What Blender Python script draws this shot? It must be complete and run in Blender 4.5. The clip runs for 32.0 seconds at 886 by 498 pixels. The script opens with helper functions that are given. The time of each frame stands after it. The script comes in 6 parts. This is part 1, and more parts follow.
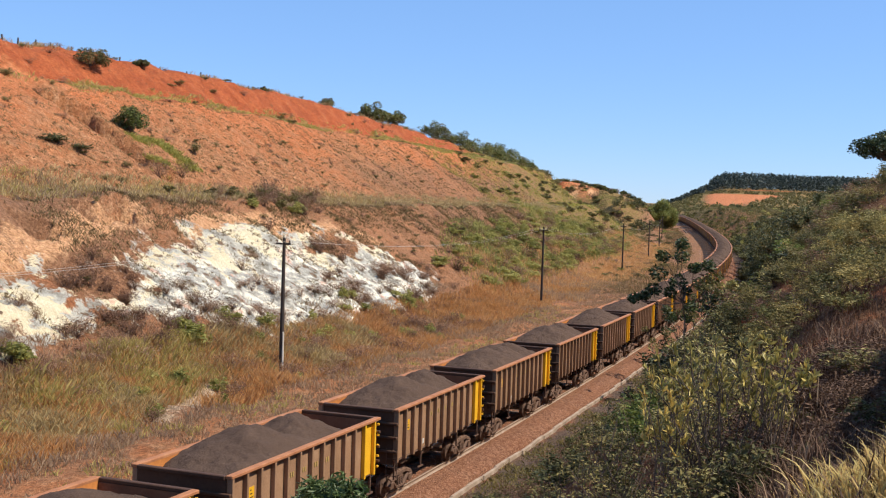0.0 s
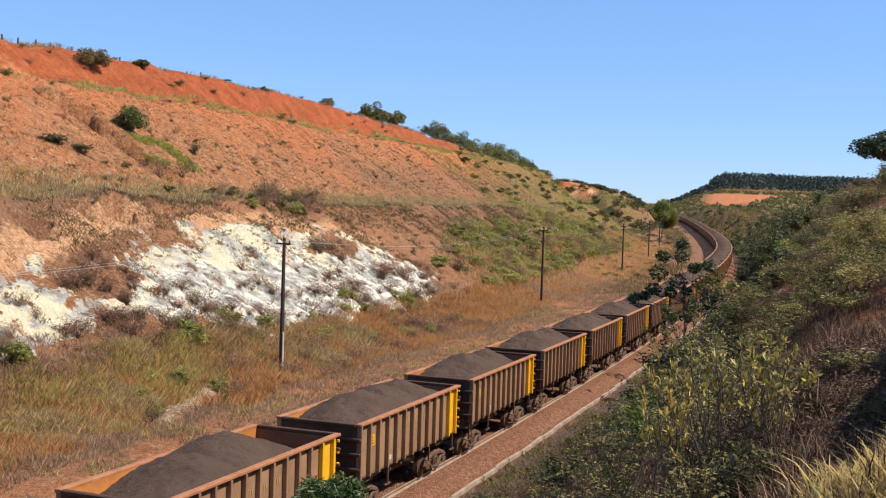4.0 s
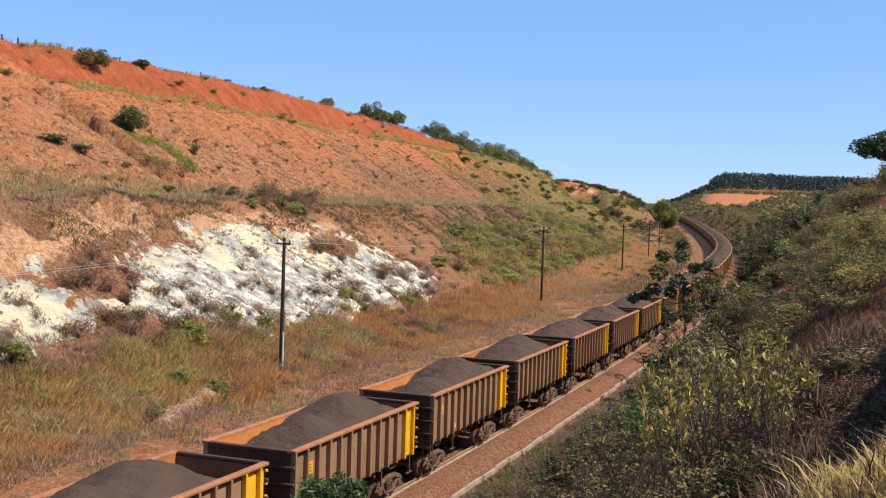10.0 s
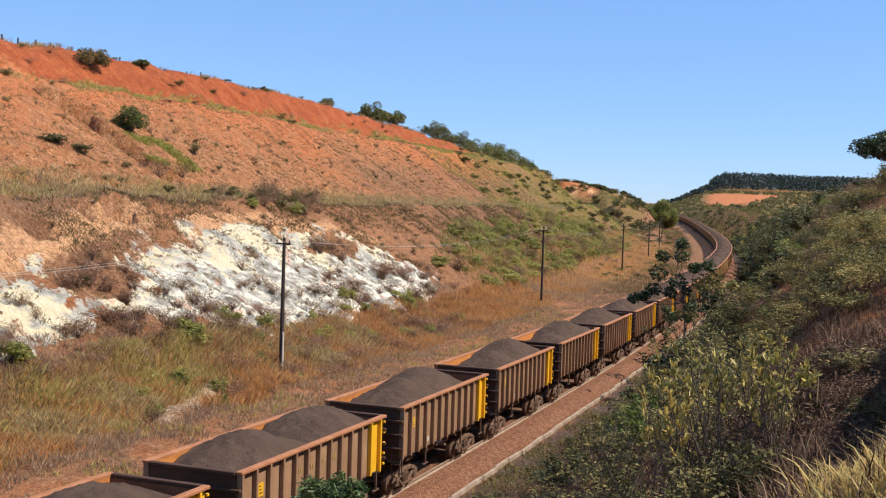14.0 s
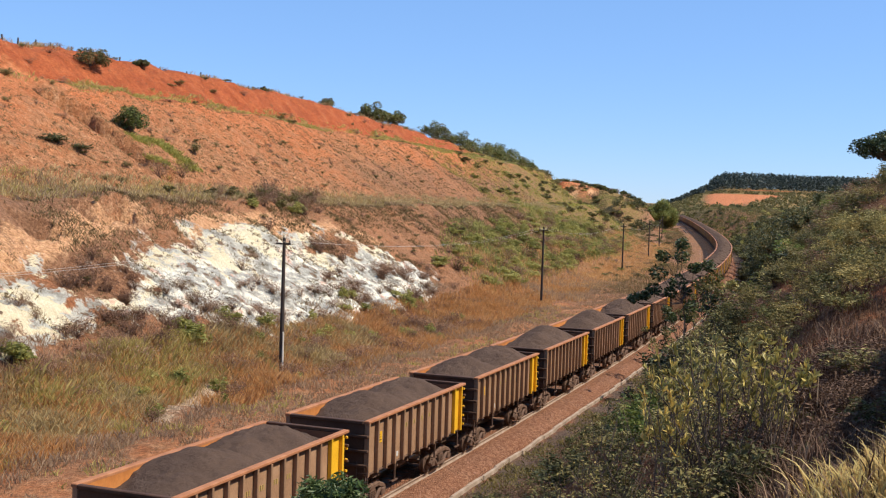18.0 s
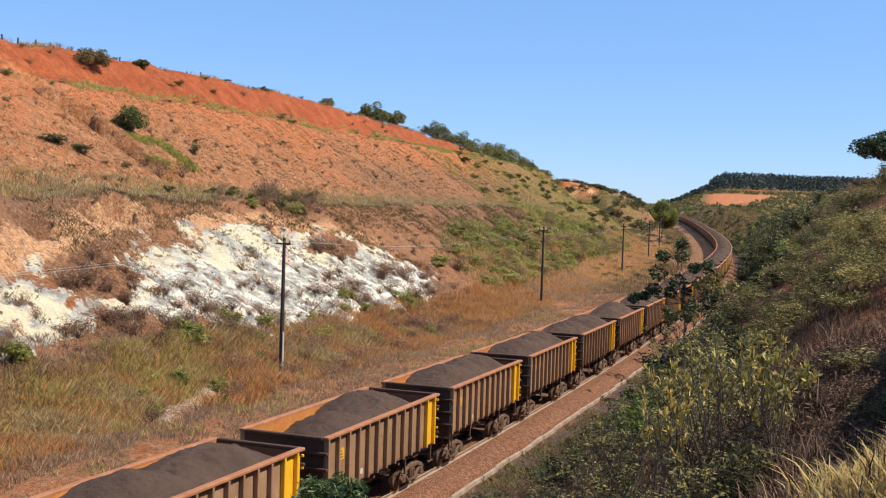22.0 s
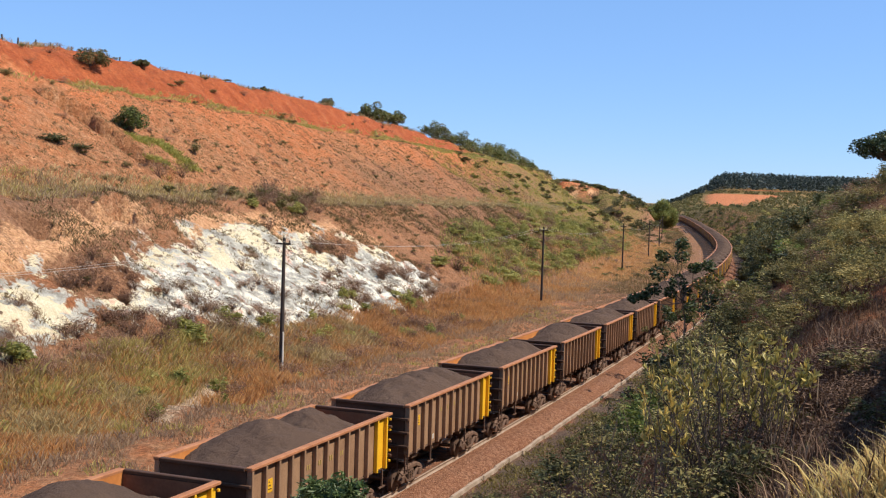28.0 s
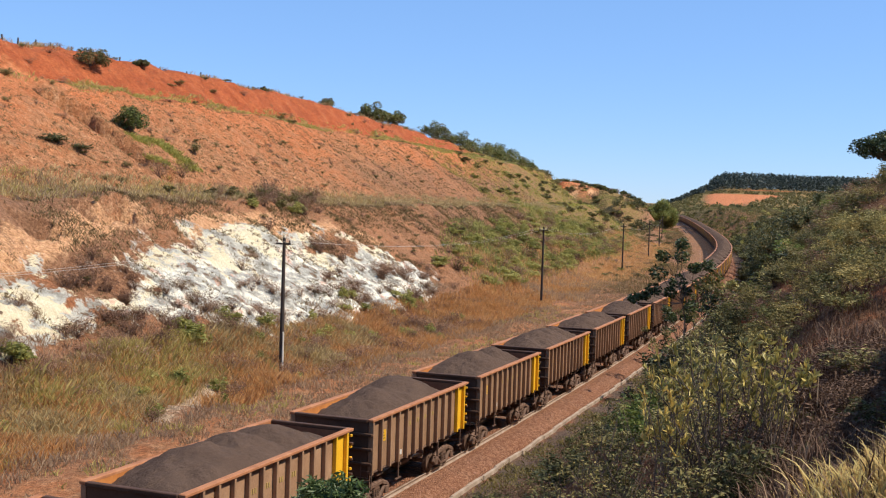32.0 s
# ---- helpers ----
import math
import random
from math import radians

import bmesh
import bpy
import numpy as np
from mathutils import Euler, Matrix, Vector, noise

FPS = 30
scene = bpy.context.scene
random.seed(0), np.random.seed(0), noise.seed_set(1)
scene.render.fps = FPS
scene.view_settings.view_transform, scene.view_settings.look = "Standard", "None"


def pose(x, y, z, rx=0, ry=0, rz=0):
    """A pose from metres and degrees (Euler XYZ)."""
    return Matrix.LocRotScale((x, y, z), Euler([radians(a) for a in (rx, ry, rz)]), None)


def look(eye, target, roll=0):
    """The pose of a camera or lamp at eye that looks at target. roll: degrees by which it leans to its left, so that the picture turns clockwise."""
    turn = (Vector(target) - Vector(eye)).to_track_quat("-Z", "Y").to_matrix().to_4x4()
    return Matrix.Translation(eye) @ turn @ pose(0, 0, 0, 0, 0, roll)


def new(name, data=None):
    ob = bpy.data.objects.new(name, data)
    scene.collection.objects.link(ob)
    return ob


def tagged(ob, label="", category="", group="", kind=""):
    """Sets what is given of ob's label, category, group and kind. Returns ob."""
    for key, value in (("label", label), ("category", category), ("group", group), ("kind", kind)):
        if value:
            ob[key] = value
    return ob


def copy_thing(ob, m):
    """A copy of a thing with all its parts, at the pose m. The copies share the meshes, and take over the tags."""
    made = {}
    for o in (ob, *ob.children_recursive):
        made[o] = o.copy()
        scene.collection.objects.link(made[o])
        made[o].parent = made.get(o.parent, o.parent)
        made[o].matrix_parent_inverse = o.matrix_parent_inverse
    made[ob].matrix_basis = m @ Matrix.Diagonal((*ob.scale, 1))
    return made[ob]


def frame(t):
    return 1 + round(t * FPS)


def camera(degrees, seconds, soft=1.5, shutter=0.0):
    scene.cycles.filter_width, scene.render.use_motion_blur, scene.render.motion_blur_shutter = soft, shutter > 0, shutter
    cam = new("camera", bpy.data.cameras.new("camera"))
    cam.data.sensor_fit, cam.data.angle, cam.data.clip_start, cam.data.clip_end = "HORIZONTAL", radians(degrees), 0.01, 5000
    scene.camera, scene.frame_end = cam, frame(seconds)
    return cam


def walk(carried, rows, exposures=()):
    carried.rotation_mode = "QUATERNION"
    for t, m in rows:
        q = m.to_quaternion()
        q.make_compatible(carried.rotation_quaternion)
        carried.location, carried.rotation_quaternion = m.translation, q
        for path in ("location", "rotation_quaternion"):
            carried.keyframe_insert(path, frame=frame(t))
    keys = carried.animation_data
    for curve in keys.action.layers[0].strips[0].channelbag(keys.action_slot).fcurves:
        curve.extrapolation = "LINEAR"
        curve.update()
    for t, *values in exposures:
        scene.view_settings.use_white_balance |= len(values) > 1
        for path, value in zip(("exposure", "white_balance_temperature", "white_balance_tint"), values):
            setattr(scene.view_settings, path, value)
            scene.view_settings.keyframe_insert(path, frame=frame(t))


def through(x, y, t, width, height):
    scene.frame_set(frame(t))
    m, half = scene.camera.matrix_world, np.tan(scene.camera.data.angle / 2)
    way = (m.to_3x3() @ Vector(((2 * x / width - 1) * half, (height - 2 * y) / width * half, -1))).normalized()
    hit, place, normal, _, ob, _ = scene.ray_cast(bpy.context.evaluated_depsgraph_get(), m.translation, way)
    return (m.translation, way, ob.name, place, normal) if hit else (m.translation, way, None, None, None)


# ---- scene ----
# ---------------------------------------------------------------- camera
cam = camera(42.19, 32.0, 1.15)
EYE = (0.0, 0.0, 10.636)
TILT, ROLL = 0.03748, 1.793
VIEW = look(EYE, (0.0, math.cos(TILT), EYE[2] - math.sin(TILT)), ROLL)
walk(cam, [(0.0, VIEW), (32.0, VIEW)], [(0.0, 0.31), (32.0, 0.31)])

# ---------------------------------------------------------------- world and sun
SUN_AZIMUTH, SUN_HEIGHT = 100.0, 51.0  # degrees clockwise from the view's ground line, and above the horizon
world = bpy.data.worlds.new("sky")
scene.world = world
world.use_nodes = True
wn = world.node_tree.nodes
sky = wn.new("ShaderNodeTexSky")
sky.sky_type = "NISHITA"
sky.sun_disc = False
sky.sun_elevation = radians(SUN_HEIGHT)
sky.sun_rotation = radians(SUN_AZIMUTH)
sky.altitude = 900.0
sky.air_density, sky.dust_density, sky.ozone_density = 1.0, 0.0, 3.5
wn["Background"].inputs["Strength"].default_value = 0.1
tint = wn.new("ShaderNodeMix")  # clear dry-season air: a deeper blue than the standard atmosphere
tint.data_type, tint.blend_type = "RGBA", "MULTIPLY"
tint.inputs[0].default_value = 1.0
tint.inputs[7].default_value = (0.89, 1.0, 1.35, 1)
world.node_tree.links.new(sky.outputs["Color"], tint.inputs[6])
even = wn.new("ShaderNodeMix")  # thin dry haze evens out the sky
even.data_type = "RGBA"
even.inputs[0].default_value = 0.42
even.inputs[7].default_value = (2.3, 4.6, 7.9, 1)
world.node_tree.links.new(tint.outputs[2], even.inputs[6])
world.node_tree.links.new(even.outputs[2], wn["Background"].inputs["Color"])
sun_data = bpy.data.lights.new("sun", "SUN")
sun_data.energy, sun_data.angle, sun_data.color = 5.0, radians(0.5), (1.0, 0.90, 0.76)
sun = new("sun", sun_data)
az, el = radians(SUN_AZIMUTH), radians(SUN_HEIGHT)
SUN_WAY = Vector((math.sin(az) * math.cos(el), math.cos(az) * math.cos(el), math.sin(el)))
sun.matrix_world = look(Vector(EYE) + SUN_WAY * 60, EYE)

# ---------------------------------------------------------------- the line of the track
CURVE_S = [0, 40, 70, 100, 130, 160, 190, 220, 260, 300, 350, 400, 450, 520, 600, 900]
CURVE_K = [0, .00021, .00063, .00069, .00071, .00051, .00036, .00067, .00083, .00045, .00021, .00007, .00011, .00022, .00038, .0006]
S0, S1 = -700, 4600
LINE_S = np.arange(S0, S1 + 1.0)
_k = np.interp(LINE_S, CURVE_S, CURVE_K, left=0.0, right=0.0)
_h = -np.concatenate([[0], np.cumsum((_k[1:] + _k[:-1]) / 2)])
LINE_H = 0.3657 + _h - _h[-S0]
_m = (LINE_H[1:] + LINE_H[:-1]) / 2
LINE_X = np.concatenate([[0], np.cumsum(np.sin(_m))])
LINE_Y = np.concatenate([[0], np.cumsum(np.cos(_m))])
LINE_X += -18.533 - LINE_X[-S0]
LINE_Y += 0.0 - LINE_Y[-S0]
_g = np.interp(LINE_S, [0, 150, 300, 600, 640, 720], [.00157, .00157, .01296, .0168, .008, 0.0], left=.00157, right=0.0)
LINE_Z = np.cumsum(_g)
LINE_Z -= LINE_Z[-S0 + 40]


def on_line(s, u=0.0):
    """Place and heading at s metres along the track and u metres to its right (arrays or numbers)."""
    h = np.interp(s, LINE_S, LINE_H)
    x = np.interp(s, LINE_S, LINE_X) + u * np.cos(h)
    y = np.interp(s, LINE_S, LINE_Y) - u * np.sin(h)
    return x, y, np.interp(s, LINE_S, LINE_Z), h


def to_line(x, y):
    """s and u of a place on the map."""
    i = int(np.argmin((LINE_X[500:2200] - x) ** 2 + (LINE_Y[500:2200] - y) ** 2)) + 500
    h = LINE_H[i]
    dx, dy = x - LINE_X[i], y - LINE_Y[i]
    return LINE_S[i] + dx * math.sin(h) + dy * math.cos(h), dx * math.cos(h) - dy * math.sin(h)


def to_line_many(x, y):
    pairs = [to_line(a, b) for a, b in zip(x, y)]
    return np.array([p[0] for p in pairs]), np.array([p[1] for p in pairs])


# ---------------------------------------------------------------- noise and ground shape
def hashed(ix, iy, seed):
    n = (ix.astype(np.int64) * 374761393 + iy.astype(np.int64) * 668265263 + seed * 1442695041) & 0x7fffffff
    n = ((n ^ (n >> 13)) * 1274126177) & 0x7fffffff
    return ((n ^ (n >> 16)) & 0xffff) / 65535.0


def value_noise(x, y, seed=0):
    x, y = np.asarray(x, float), np.asarray(y, float)
    ix, iy = np.floor(x), np.floor(y)
    fx, fy = x - ix, y - iy
    fx, fy = fx * fx * (3 - 2 * fx), fy * fy * (3 - 2 * fy)
    a, b = hashed(ix, iy, seed), hashed(ix + 1, iy, seed)
    c, d = hashed(ix, iy + 1, seed), hashed(ix + 1, iy + 1, seed)
    return (a * (1 - fx) + b * fx) * (1 - fy) + (c * (1 - fx) + d * fx) * fy


def fbm(x, y, seed=0, octaves=4, gain=0.5):
    total, amp, norm = 0.0, 1.0, 0.0
    for o in range(octaves):
        total = total + amp * value_noise(x * 2 ** o, y * 2 ** o, seed + o * 17)
        norm += amp
        amp *= gain
    return total / norm


def smooth(a, b, x):
    t = np.clip((np.asarray(x, float) - a) / (b - a), 0, 1)
    return t * t * (3 - 2 * t)


def crest_left(s):
    return np.interp(s, [-700, -100, 96, 115, 127, 159, 182, 195, 220, 259, 300, 325, 400, 435, 460, 510, 575, 690, 1000],
                     [24, 25.5, 25.4, 25.9, 26.0, 26.0, 25.6, 25.1, 24.5, 23.0, 21.3, 20.3, 20.8, 20.4, 19.4, 16.6, 12.5, 9.0, 8.0])


def crest_right(s):
    return np.interp(s, [-700, -60, 0, 14, 18, 24, 34, 45, 60, 100, 180, 230, 290, 350, 450, 700],
                     [7, 8.4, 9.1, 9.15, 8.4, 8.3, 10.0, 11.8, 12.6, 13.5, 13.9, 12.8, 9.7, 8.0, 7.8, 9.0])


def gully(s, u):
    """Depth of the eroded gullies on the middle slope."""
    d = np.zeros(np.shape(s))
    near = (s > 60) & (s < 142) & (u < -27) & (u > -52)
    if not near.any():
        return d
    full, s, u = d, s[near], u[near]
    d = 0.0
    for s0, u0, s1, u1, w, deep in ((88.0, -47.8, 88.6, -46.2, 1.7, 3.0), (88.2, -44.8, 89.0, -42.4, 1.8, 3.2), (89.0, -41.4, 89.6, -40.6, 1.3, 2.4), (90, -39.4, 90.6, -38.4, 1.4, 2.4), (108, -31.2, 109, -30.6, 1.0, 1.5), (68, -30.6, 72, -30.2, 1.0, 1.9), (135, -29, 137, -28.8, 1.0, 1.5), (76, -30.4, 78, -30, .8, 1.3), (60, -28.8, 62, -28.4, .8, 1.2)):
        t = np.clip(((s - s0) * (s1 - s0) + (u - u0) * (u1 - u0)) / ((s1 - s0) ** 2 + (u1 - u0) ** 2), 0, 1)
        q = np.hypot(s - s0 - t * (s1 - s0), u - u0 - t * (u1 - u0)) + (fbm(s * .6, u * .6, 91, 3) - .5) * 1.6
        d = np.maximum(d, deep * (1 - smooth(w * .78, w, q)))
    full[near] = d
    return full


def rock_zone(s, u):
    """How far the bare white rock shows at a place on the lower slope: 1 in its middle, 0 outside."""
    low = np.interp(s, [20, 50, 57, 60, 64, 66, 70, 72, 80, 96, 108, 113], [-22.2, -22.2, -22.4, -22.4, -22.2, -21.5, -20.9, -19.7, -19.5, -19.8, -21.0, -21.8])
    top = np.interp(s, [20, 55, 58.5, 61, 64, 67, 70, 75, 82, 89, 103, 107, 110, 114], [-25.2, -25.5, -26.0, -25.5, -25.7, -26.9, -27.9, -28.0, -28.0, -27.9, -28.3, -26.6, -25.4, -23])
    inside = np.minimum((low - u) / 1.6, (u - top) / 1.6)
    tongue = np.minimum(np.hypot((s - 62.6) / 3.6, (u + 24.9) / 1.35), np.hypot((s - 97.5) / 5.0, (u + 26.6) / 1.0)) - 1  # overgrown hollows
    return np.clip(np.minimum(np.minimum(inside, (116 - s) / 3), tongue * 1.4), -1, 1)


def ground(s, u):
    """Height of the ground."""
    s, u = np.asarray(s, float), np.asarray(u, float)
    base = np.interp(s, LINE_S, LINE_Z)
    wob = (fbm(s * .035, u * .035, 5, 3) - .5)
    # left side: verge, cutting with two benches, crest
    ul = u + wob * 3.0 * smooth(-14, -24, u)
    zl = np.interp(-ul, [0, 6.2, 7.5, 9, 15, 19, 32, 36.5, 50, 54, 59.5, 75, 200, 900],
                   [-.62, -.62, -.85, -.5, -.15, 1.0, 10.4, 11.0, 20.2, 21.0, 26.5, 26.3, 24, 15])
    top = crest_left(s) + (fbm(s * .08, u * .02, 8, 2) - .5) * .8
    zl = np.where(zl > top - 1.0, top - 1.0 + np.minimum((zl - top + 1.0) * .35, 1.0), zl)
    zl = np.where(-ul > 62, top + (zl - 26.4), zl)
    # the cut slope ends at a hollow; a second, lower hill stands behind it
    end = np.interp(-ul, [16, 24, 32, 44, 56, 64, 200], [296, 300, 302, 322, 362, 392, 420])
    zl = np.where(-ul > 14, 0.2 + (zl - 0.2) * (1 - .86 * smooth(end, end + 55, s)), zl)
    hill = np.interp(-ul, [14.5, 18, 21, 25, 30.5, 37, 42, 52, 58, 80, 200], [-.2, 4.6, 8.4, 10.9, 13.3, 14.6, 16.2, 18.0, 18.4, 18.8, 16]) + (fbm(s * .05, u * .05, 9, 3) - .5) * 1.6
    zl = np.maximum(zl, hill * smooth(425, 482, s + (fbm(s * .02, u * .06, 19, 3) - .5) * 46) * smooth(660, 540, s))
    # right side: kerb, toe, bank, top
    cr = crest_right(s)
    ur = u + wob * 1.4 * smooth(5, 9, u) * smooth(19, 16, u)
    # unseen rise right of the view, added so its shade falls on the bank
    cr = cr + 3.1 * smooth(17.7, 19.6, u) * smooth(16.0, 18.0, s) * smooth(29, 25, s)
    f = np.interp(ur, [0, 3.0, 4.4, 6.0, 9.0, 13.5, 15.5, 16.8, 18, 21, 30, 60, 900], [0, 0, .01, .05, .24, .62, .82, .95, 1.0, 1.0, .99, .9, .75])
    g = np.interp(ur, [0, 3.0, 4.4, 6.0, 9.0, 12, 13.5, 15, 16.5, 18, 20, 30, 60, 900], [0, 0, .01, .05, .25, .53, .66, .78, .88, .95, 1.0, .99, .9, .75])
    f = f + (g - f) * smooth(28, 38, s)
    zr = -.62 + (cr + .62) * f
    # a short red scarp on the bank
    zr = zr + (.5 * smooth(15.7, 16.2, u) - 1.0 * smooth(15.9, 15.5, u) * smooth(12.5, 14.5, u)) * smooth(45, 49, s) * smooth(74, 66, s)
    # a shaded hollow with a steep red wall below the crest
    zr = zr - 2.0 * smooth(15.2, 16.6, u) * smooth(19.4, 17.6, u) * smooth(74, 80, s) * smooth(104, 96, s)
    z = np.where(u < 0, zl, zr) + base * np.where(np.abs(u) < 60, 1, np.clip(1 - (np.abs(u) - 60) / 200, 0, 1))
    # roughness, none on the bed
    rough = smooth(7.0, 11.0, -u) + smooth(3.2, 6.0, u)
    z = z + rough * ((fbm(s * .22, u * .22, 11, 3) - .5) * 1.1 + (fbm(s * .9, u * .9, 12, 3) - .5) * .45)
    slope = smooth(-18, -22, u) * smooth(-62, -58, u)
    z = z + slope * (np.abs(fbm(s * .45, u * .16, 21, 3) - .5)) * -.4
    rock = np.clip(rock_zone(s, u), 0, 1)
    crag = np.clip(rock_zone(s, u) + .9, 0, 1) * (u < -10)
    # beds of rock that dip along the slope
    n = fbm((s + u) * .16, (s - u) * .44, 33, 5, .55)
    z = z + crag * ((np.floor(n * 9) / 9 + .5 * n - .75) * 1.3 + (fbm(s * .8, u * .8, 31, 4, .5) - .5) * .5)
    z = z - gully(s, u)
    # far country: low valley, a ridge ahead to the right
    x, y, _, _ = on_line(s, u)
    far = smooth(620, 900, s) if np.ndim(s) else float(smooth(620, 900, s))
    r = x / np.maximum(y, 1.0)
    side = smooth(.185, .238, r)
    low = np.interp(y, [600, 1500, 3000, 5000], [7, 20, 34, 40])
    high = np.interp(y, [600, 800, 1100, 1350, 1550, 2000, 3000, 5000], [7, 10.5, 27.5, 38, 48, 47, 36, 40])
    zf = low * (1 - side) + high * side + (fbm(x * .006, y * .006, 41, 3) - .5) * 5.0
    near_line = smooth(25, 8, np.abs(u + 2))
    zf = zf * (1 - near_line) + np.minimum(zf, base - .62) * near_line
    return z * (1 - far) + zf * far


def ground_at(x, y):
    s, u = to_line(x, y)
    return float(ground(np.array([s]), np.array([u]))[0])


# ---------------------------------------------------------------- materials
def mat(name, rough=0.8, metal=0.0, spec=0.3):
    m = bpy.data.materials.new(name)
    m.use_nodes = True
    b = m.node_tree.nodes["Principled BSDF"]
    b.inputs["Roughness"].default_value = rough
    b.inputs["Metallic"].default_value = metal
    b.inputs["Specular IOR Level"].default_value = spec
    return m, m.node_tree, b


def node(tree, kind, **values):
    n = tree.nodes.new(kind)
    for key, value in values.items():
        n.inputs[key.replace("_", " ")].default_value = value
    return n


def noise_tex(tree, scale, detail=4.0, rough=0.6, coord="Object", vec=None):
    n = node(tree, "ShaderNodeTexNoise", Scale=scale, Detail=detail, Roughness=rough)
    if vec is None:
        c = tree.nodes.new("ShaderNodeTexCoord")
        vec = c.outputs[coord]
    tree.links.new(vec, n.inputs["Vector"])
    return n.outputs["Fac"]


def ramp(tree, fac, stops):
    r = tree.nodes.new("ShaderNodeValToRGB")
    while len(r.color_ramp.elements) < len(stops):
        r.color_ramp.elements.new(0.5)
    for e, (p, c) in zip(r.color_ramp.elements, stops):
        e.position = p
        e.color = (*c, 1) if len(c) == 3 else c
    tree.links.new(fac, r.inputs["Fac"])
    return r.outputs["Color"]


def mix(tree, fac, a, b, blend="MIX"):
    m = tree.nodes.new("ShaderNodeMix")
    m.data_type, m.blend_type = "RGBA", blend
    for sock, v in ((m.inputs[0], fac), (m.inputs[6], a), (m.inputs[7], b)):
        if isinstance(v, bpy.types.NodeSocket):
            tree.links.new(v, sock)
        else:
            sock.default_value = v if not isinstance(v, tuple) else (*v, 1)
    return m.outputs[2]


def maths(tree, op, a, b=0.0, clamp=False):
    m = tree.nodes.new("ShaderNodeMath")
    m.operation, m.use_clamp = op, clamp
    for sock, v in ((m.inputs[0], a), (m.inputs[1], b)):
        if isinstance(v, bpy.types.NodeSocket):
            tree.links.new(v, sock)
        else:
            sock.default_value = v
    return m.outputs[0]


def bump(tree, bsdf, height, strength=0.5, distance=0.1):
    b = node(tree, "ShaderNodeBump", Strength=strength, Distance=distance)
    tree.links.new(height, b.inputs["Height"])
    tree.links.new(b.outputs["Normal"], bsdf.inputs["Normal"])


def worn(name, c1, c2, c3, scale=1.5, rough=0.7, metal=0.0, fine=18.0, depth=0.01, by_object=0.0):
    """A painted or bare surface with stains at two sizes."""
    m, t, b = mat(name, rough, metal)
    big, small = noise_tex(t, scale, 5), noise_tex(t, fine, 4, .7)
    col = ramp(t, big, [(.32, c1), (.52, c2), (.72, c3)])
    col = mix(t, .35, col, ramp(t, small, [(.3, tuple(v * .55 for v in c2)), (.7, tuple(min(1, v * 1.35) for v in c2))]))
    if by_object:
        info = t.nodes.new("ShaderNodeObjectInfo")
        hsv = node(t, "ShaderNodeHueSaturation")
        t.links.new(maths(t, "ADD", maths(t, "MULTIPLY", info.outputs["Random"], by_object), 1 - by_object / 2), hsv.inputs["Value"])
        t.links.new(col, hsv.inputs["Color"])
        col = hsv.outputs["Color"]
    t.links.new(col, b.inputs["Base Color"])
    bump(t, b, small, .5, depth)
    return m


M_SIDE = worn("wagon_paint_brown", (.225, .125, .070), (.31, .180, .103), (.39, .243, .148), .9, .6, 0, 14, .006, .25)
# sides' brown darkened for the ends' shade; also serves the plates' dark bars
M_END = worn("wagon_end_brown_shaded", (.055, .026, .014), (.085, .042, .024), (.12, .064, .038), 1.2, .65, 0, 14, .006)
M_RUST = worn("rust_orange", (.36, .125, .032), (.48, .178, .045), (.58, .245, .07), 1.1, .8, 0, 9, .006, .2)
# dirty rust of the inner ends, toned down for the shade there
M_RUST_SHADED = worn("shade_darkened_rust", (.11, .045, .022), (.17, .072, .036), (.25, .11, .055), 1.1, .8, 0, 9, .006)
M_RIM = worn("rusty_rim", (.27, .105, .045), (.38, .16, .072), (.47, .225, .11), 2.0, .7, 0, 20, .006)
M_YELLOW = worn("yellow_paint", (.62, .33, .02), (.78, .42, .022), (.84, .50, .04), 1.6, .5, 0, 22, .004)
M_STEEL = worn("bogie_steel", (.075, .042, .028), (.13, .075, .05), (.20, .12, .082), 3.0, .75, .0, 25, .01)
M_WHEEL = worn("wheel_steel", (.07, .042, .03), (.115, .07, .05), (.19, .12, .085), 4.0, .6, .1, 30, .004)
M_RAIL = worn("rail_steel", (.22, .15, .105), (.31, .225, .165), (.42, .32, .25), 2.0, .6, .1, 20, .004)
M_SLEEPER = worn("sleeper_wood", (.07, .045, .035), (.11, .075, .055), (.16, .11, .085), 2.0, .9, 0, 16, .02, .4)
M_MARK_W = worn("white_stencil", (.45, .42, .38), (.55, .52, .48), (.6, .58, .55), 3, .7)
M_POLE = worn("weathered_pole", (.03, .022, .018), (.05, .037, .03), (.09, .068, .056), 1.5, .85, 0, 30, .02, .3)
M_PALE = worn("sunlit_pole_and_wire", (.40, .36, .30), (.48, .44, .38), (.55, .52, .46), 2.5, .8)
M_CONC = worn("kerb_concrete", (.24, .175, .125), (.34, .26, .195), (.46, .38, .31), 1.2, .9, 0, 12, .02)
M_POST = worn("fence_post_wood", (.05, .04, .035), (.08, .065, .055), (.12, .1, .085), 2, .9)


def ore_mat():
    m, t, b = mat("iron_ore", .9, .0, .08)
    big, fine = noise_tex(t, .8, 5), noise_tex(t, 30, 5, .75)
    col = ramp(t, big, [(.3, (.078, .048, .035)), (.55, (.118, .075, .054)), (.75, (.165, .108, .078))])
    col = mix(t, .55, col, ramp(t, fine, [(.3, (.032, .021, .017)), (.7, (.145, .098, .073))]))
    t.links.new(col, b.inputs["Base Color"])
    bump(t, b, maths(t, "ADD", fine, maths(t, "MULTIPLY", noise_tex(t, 7, 4), 1.5)), .8, .05)
    return m


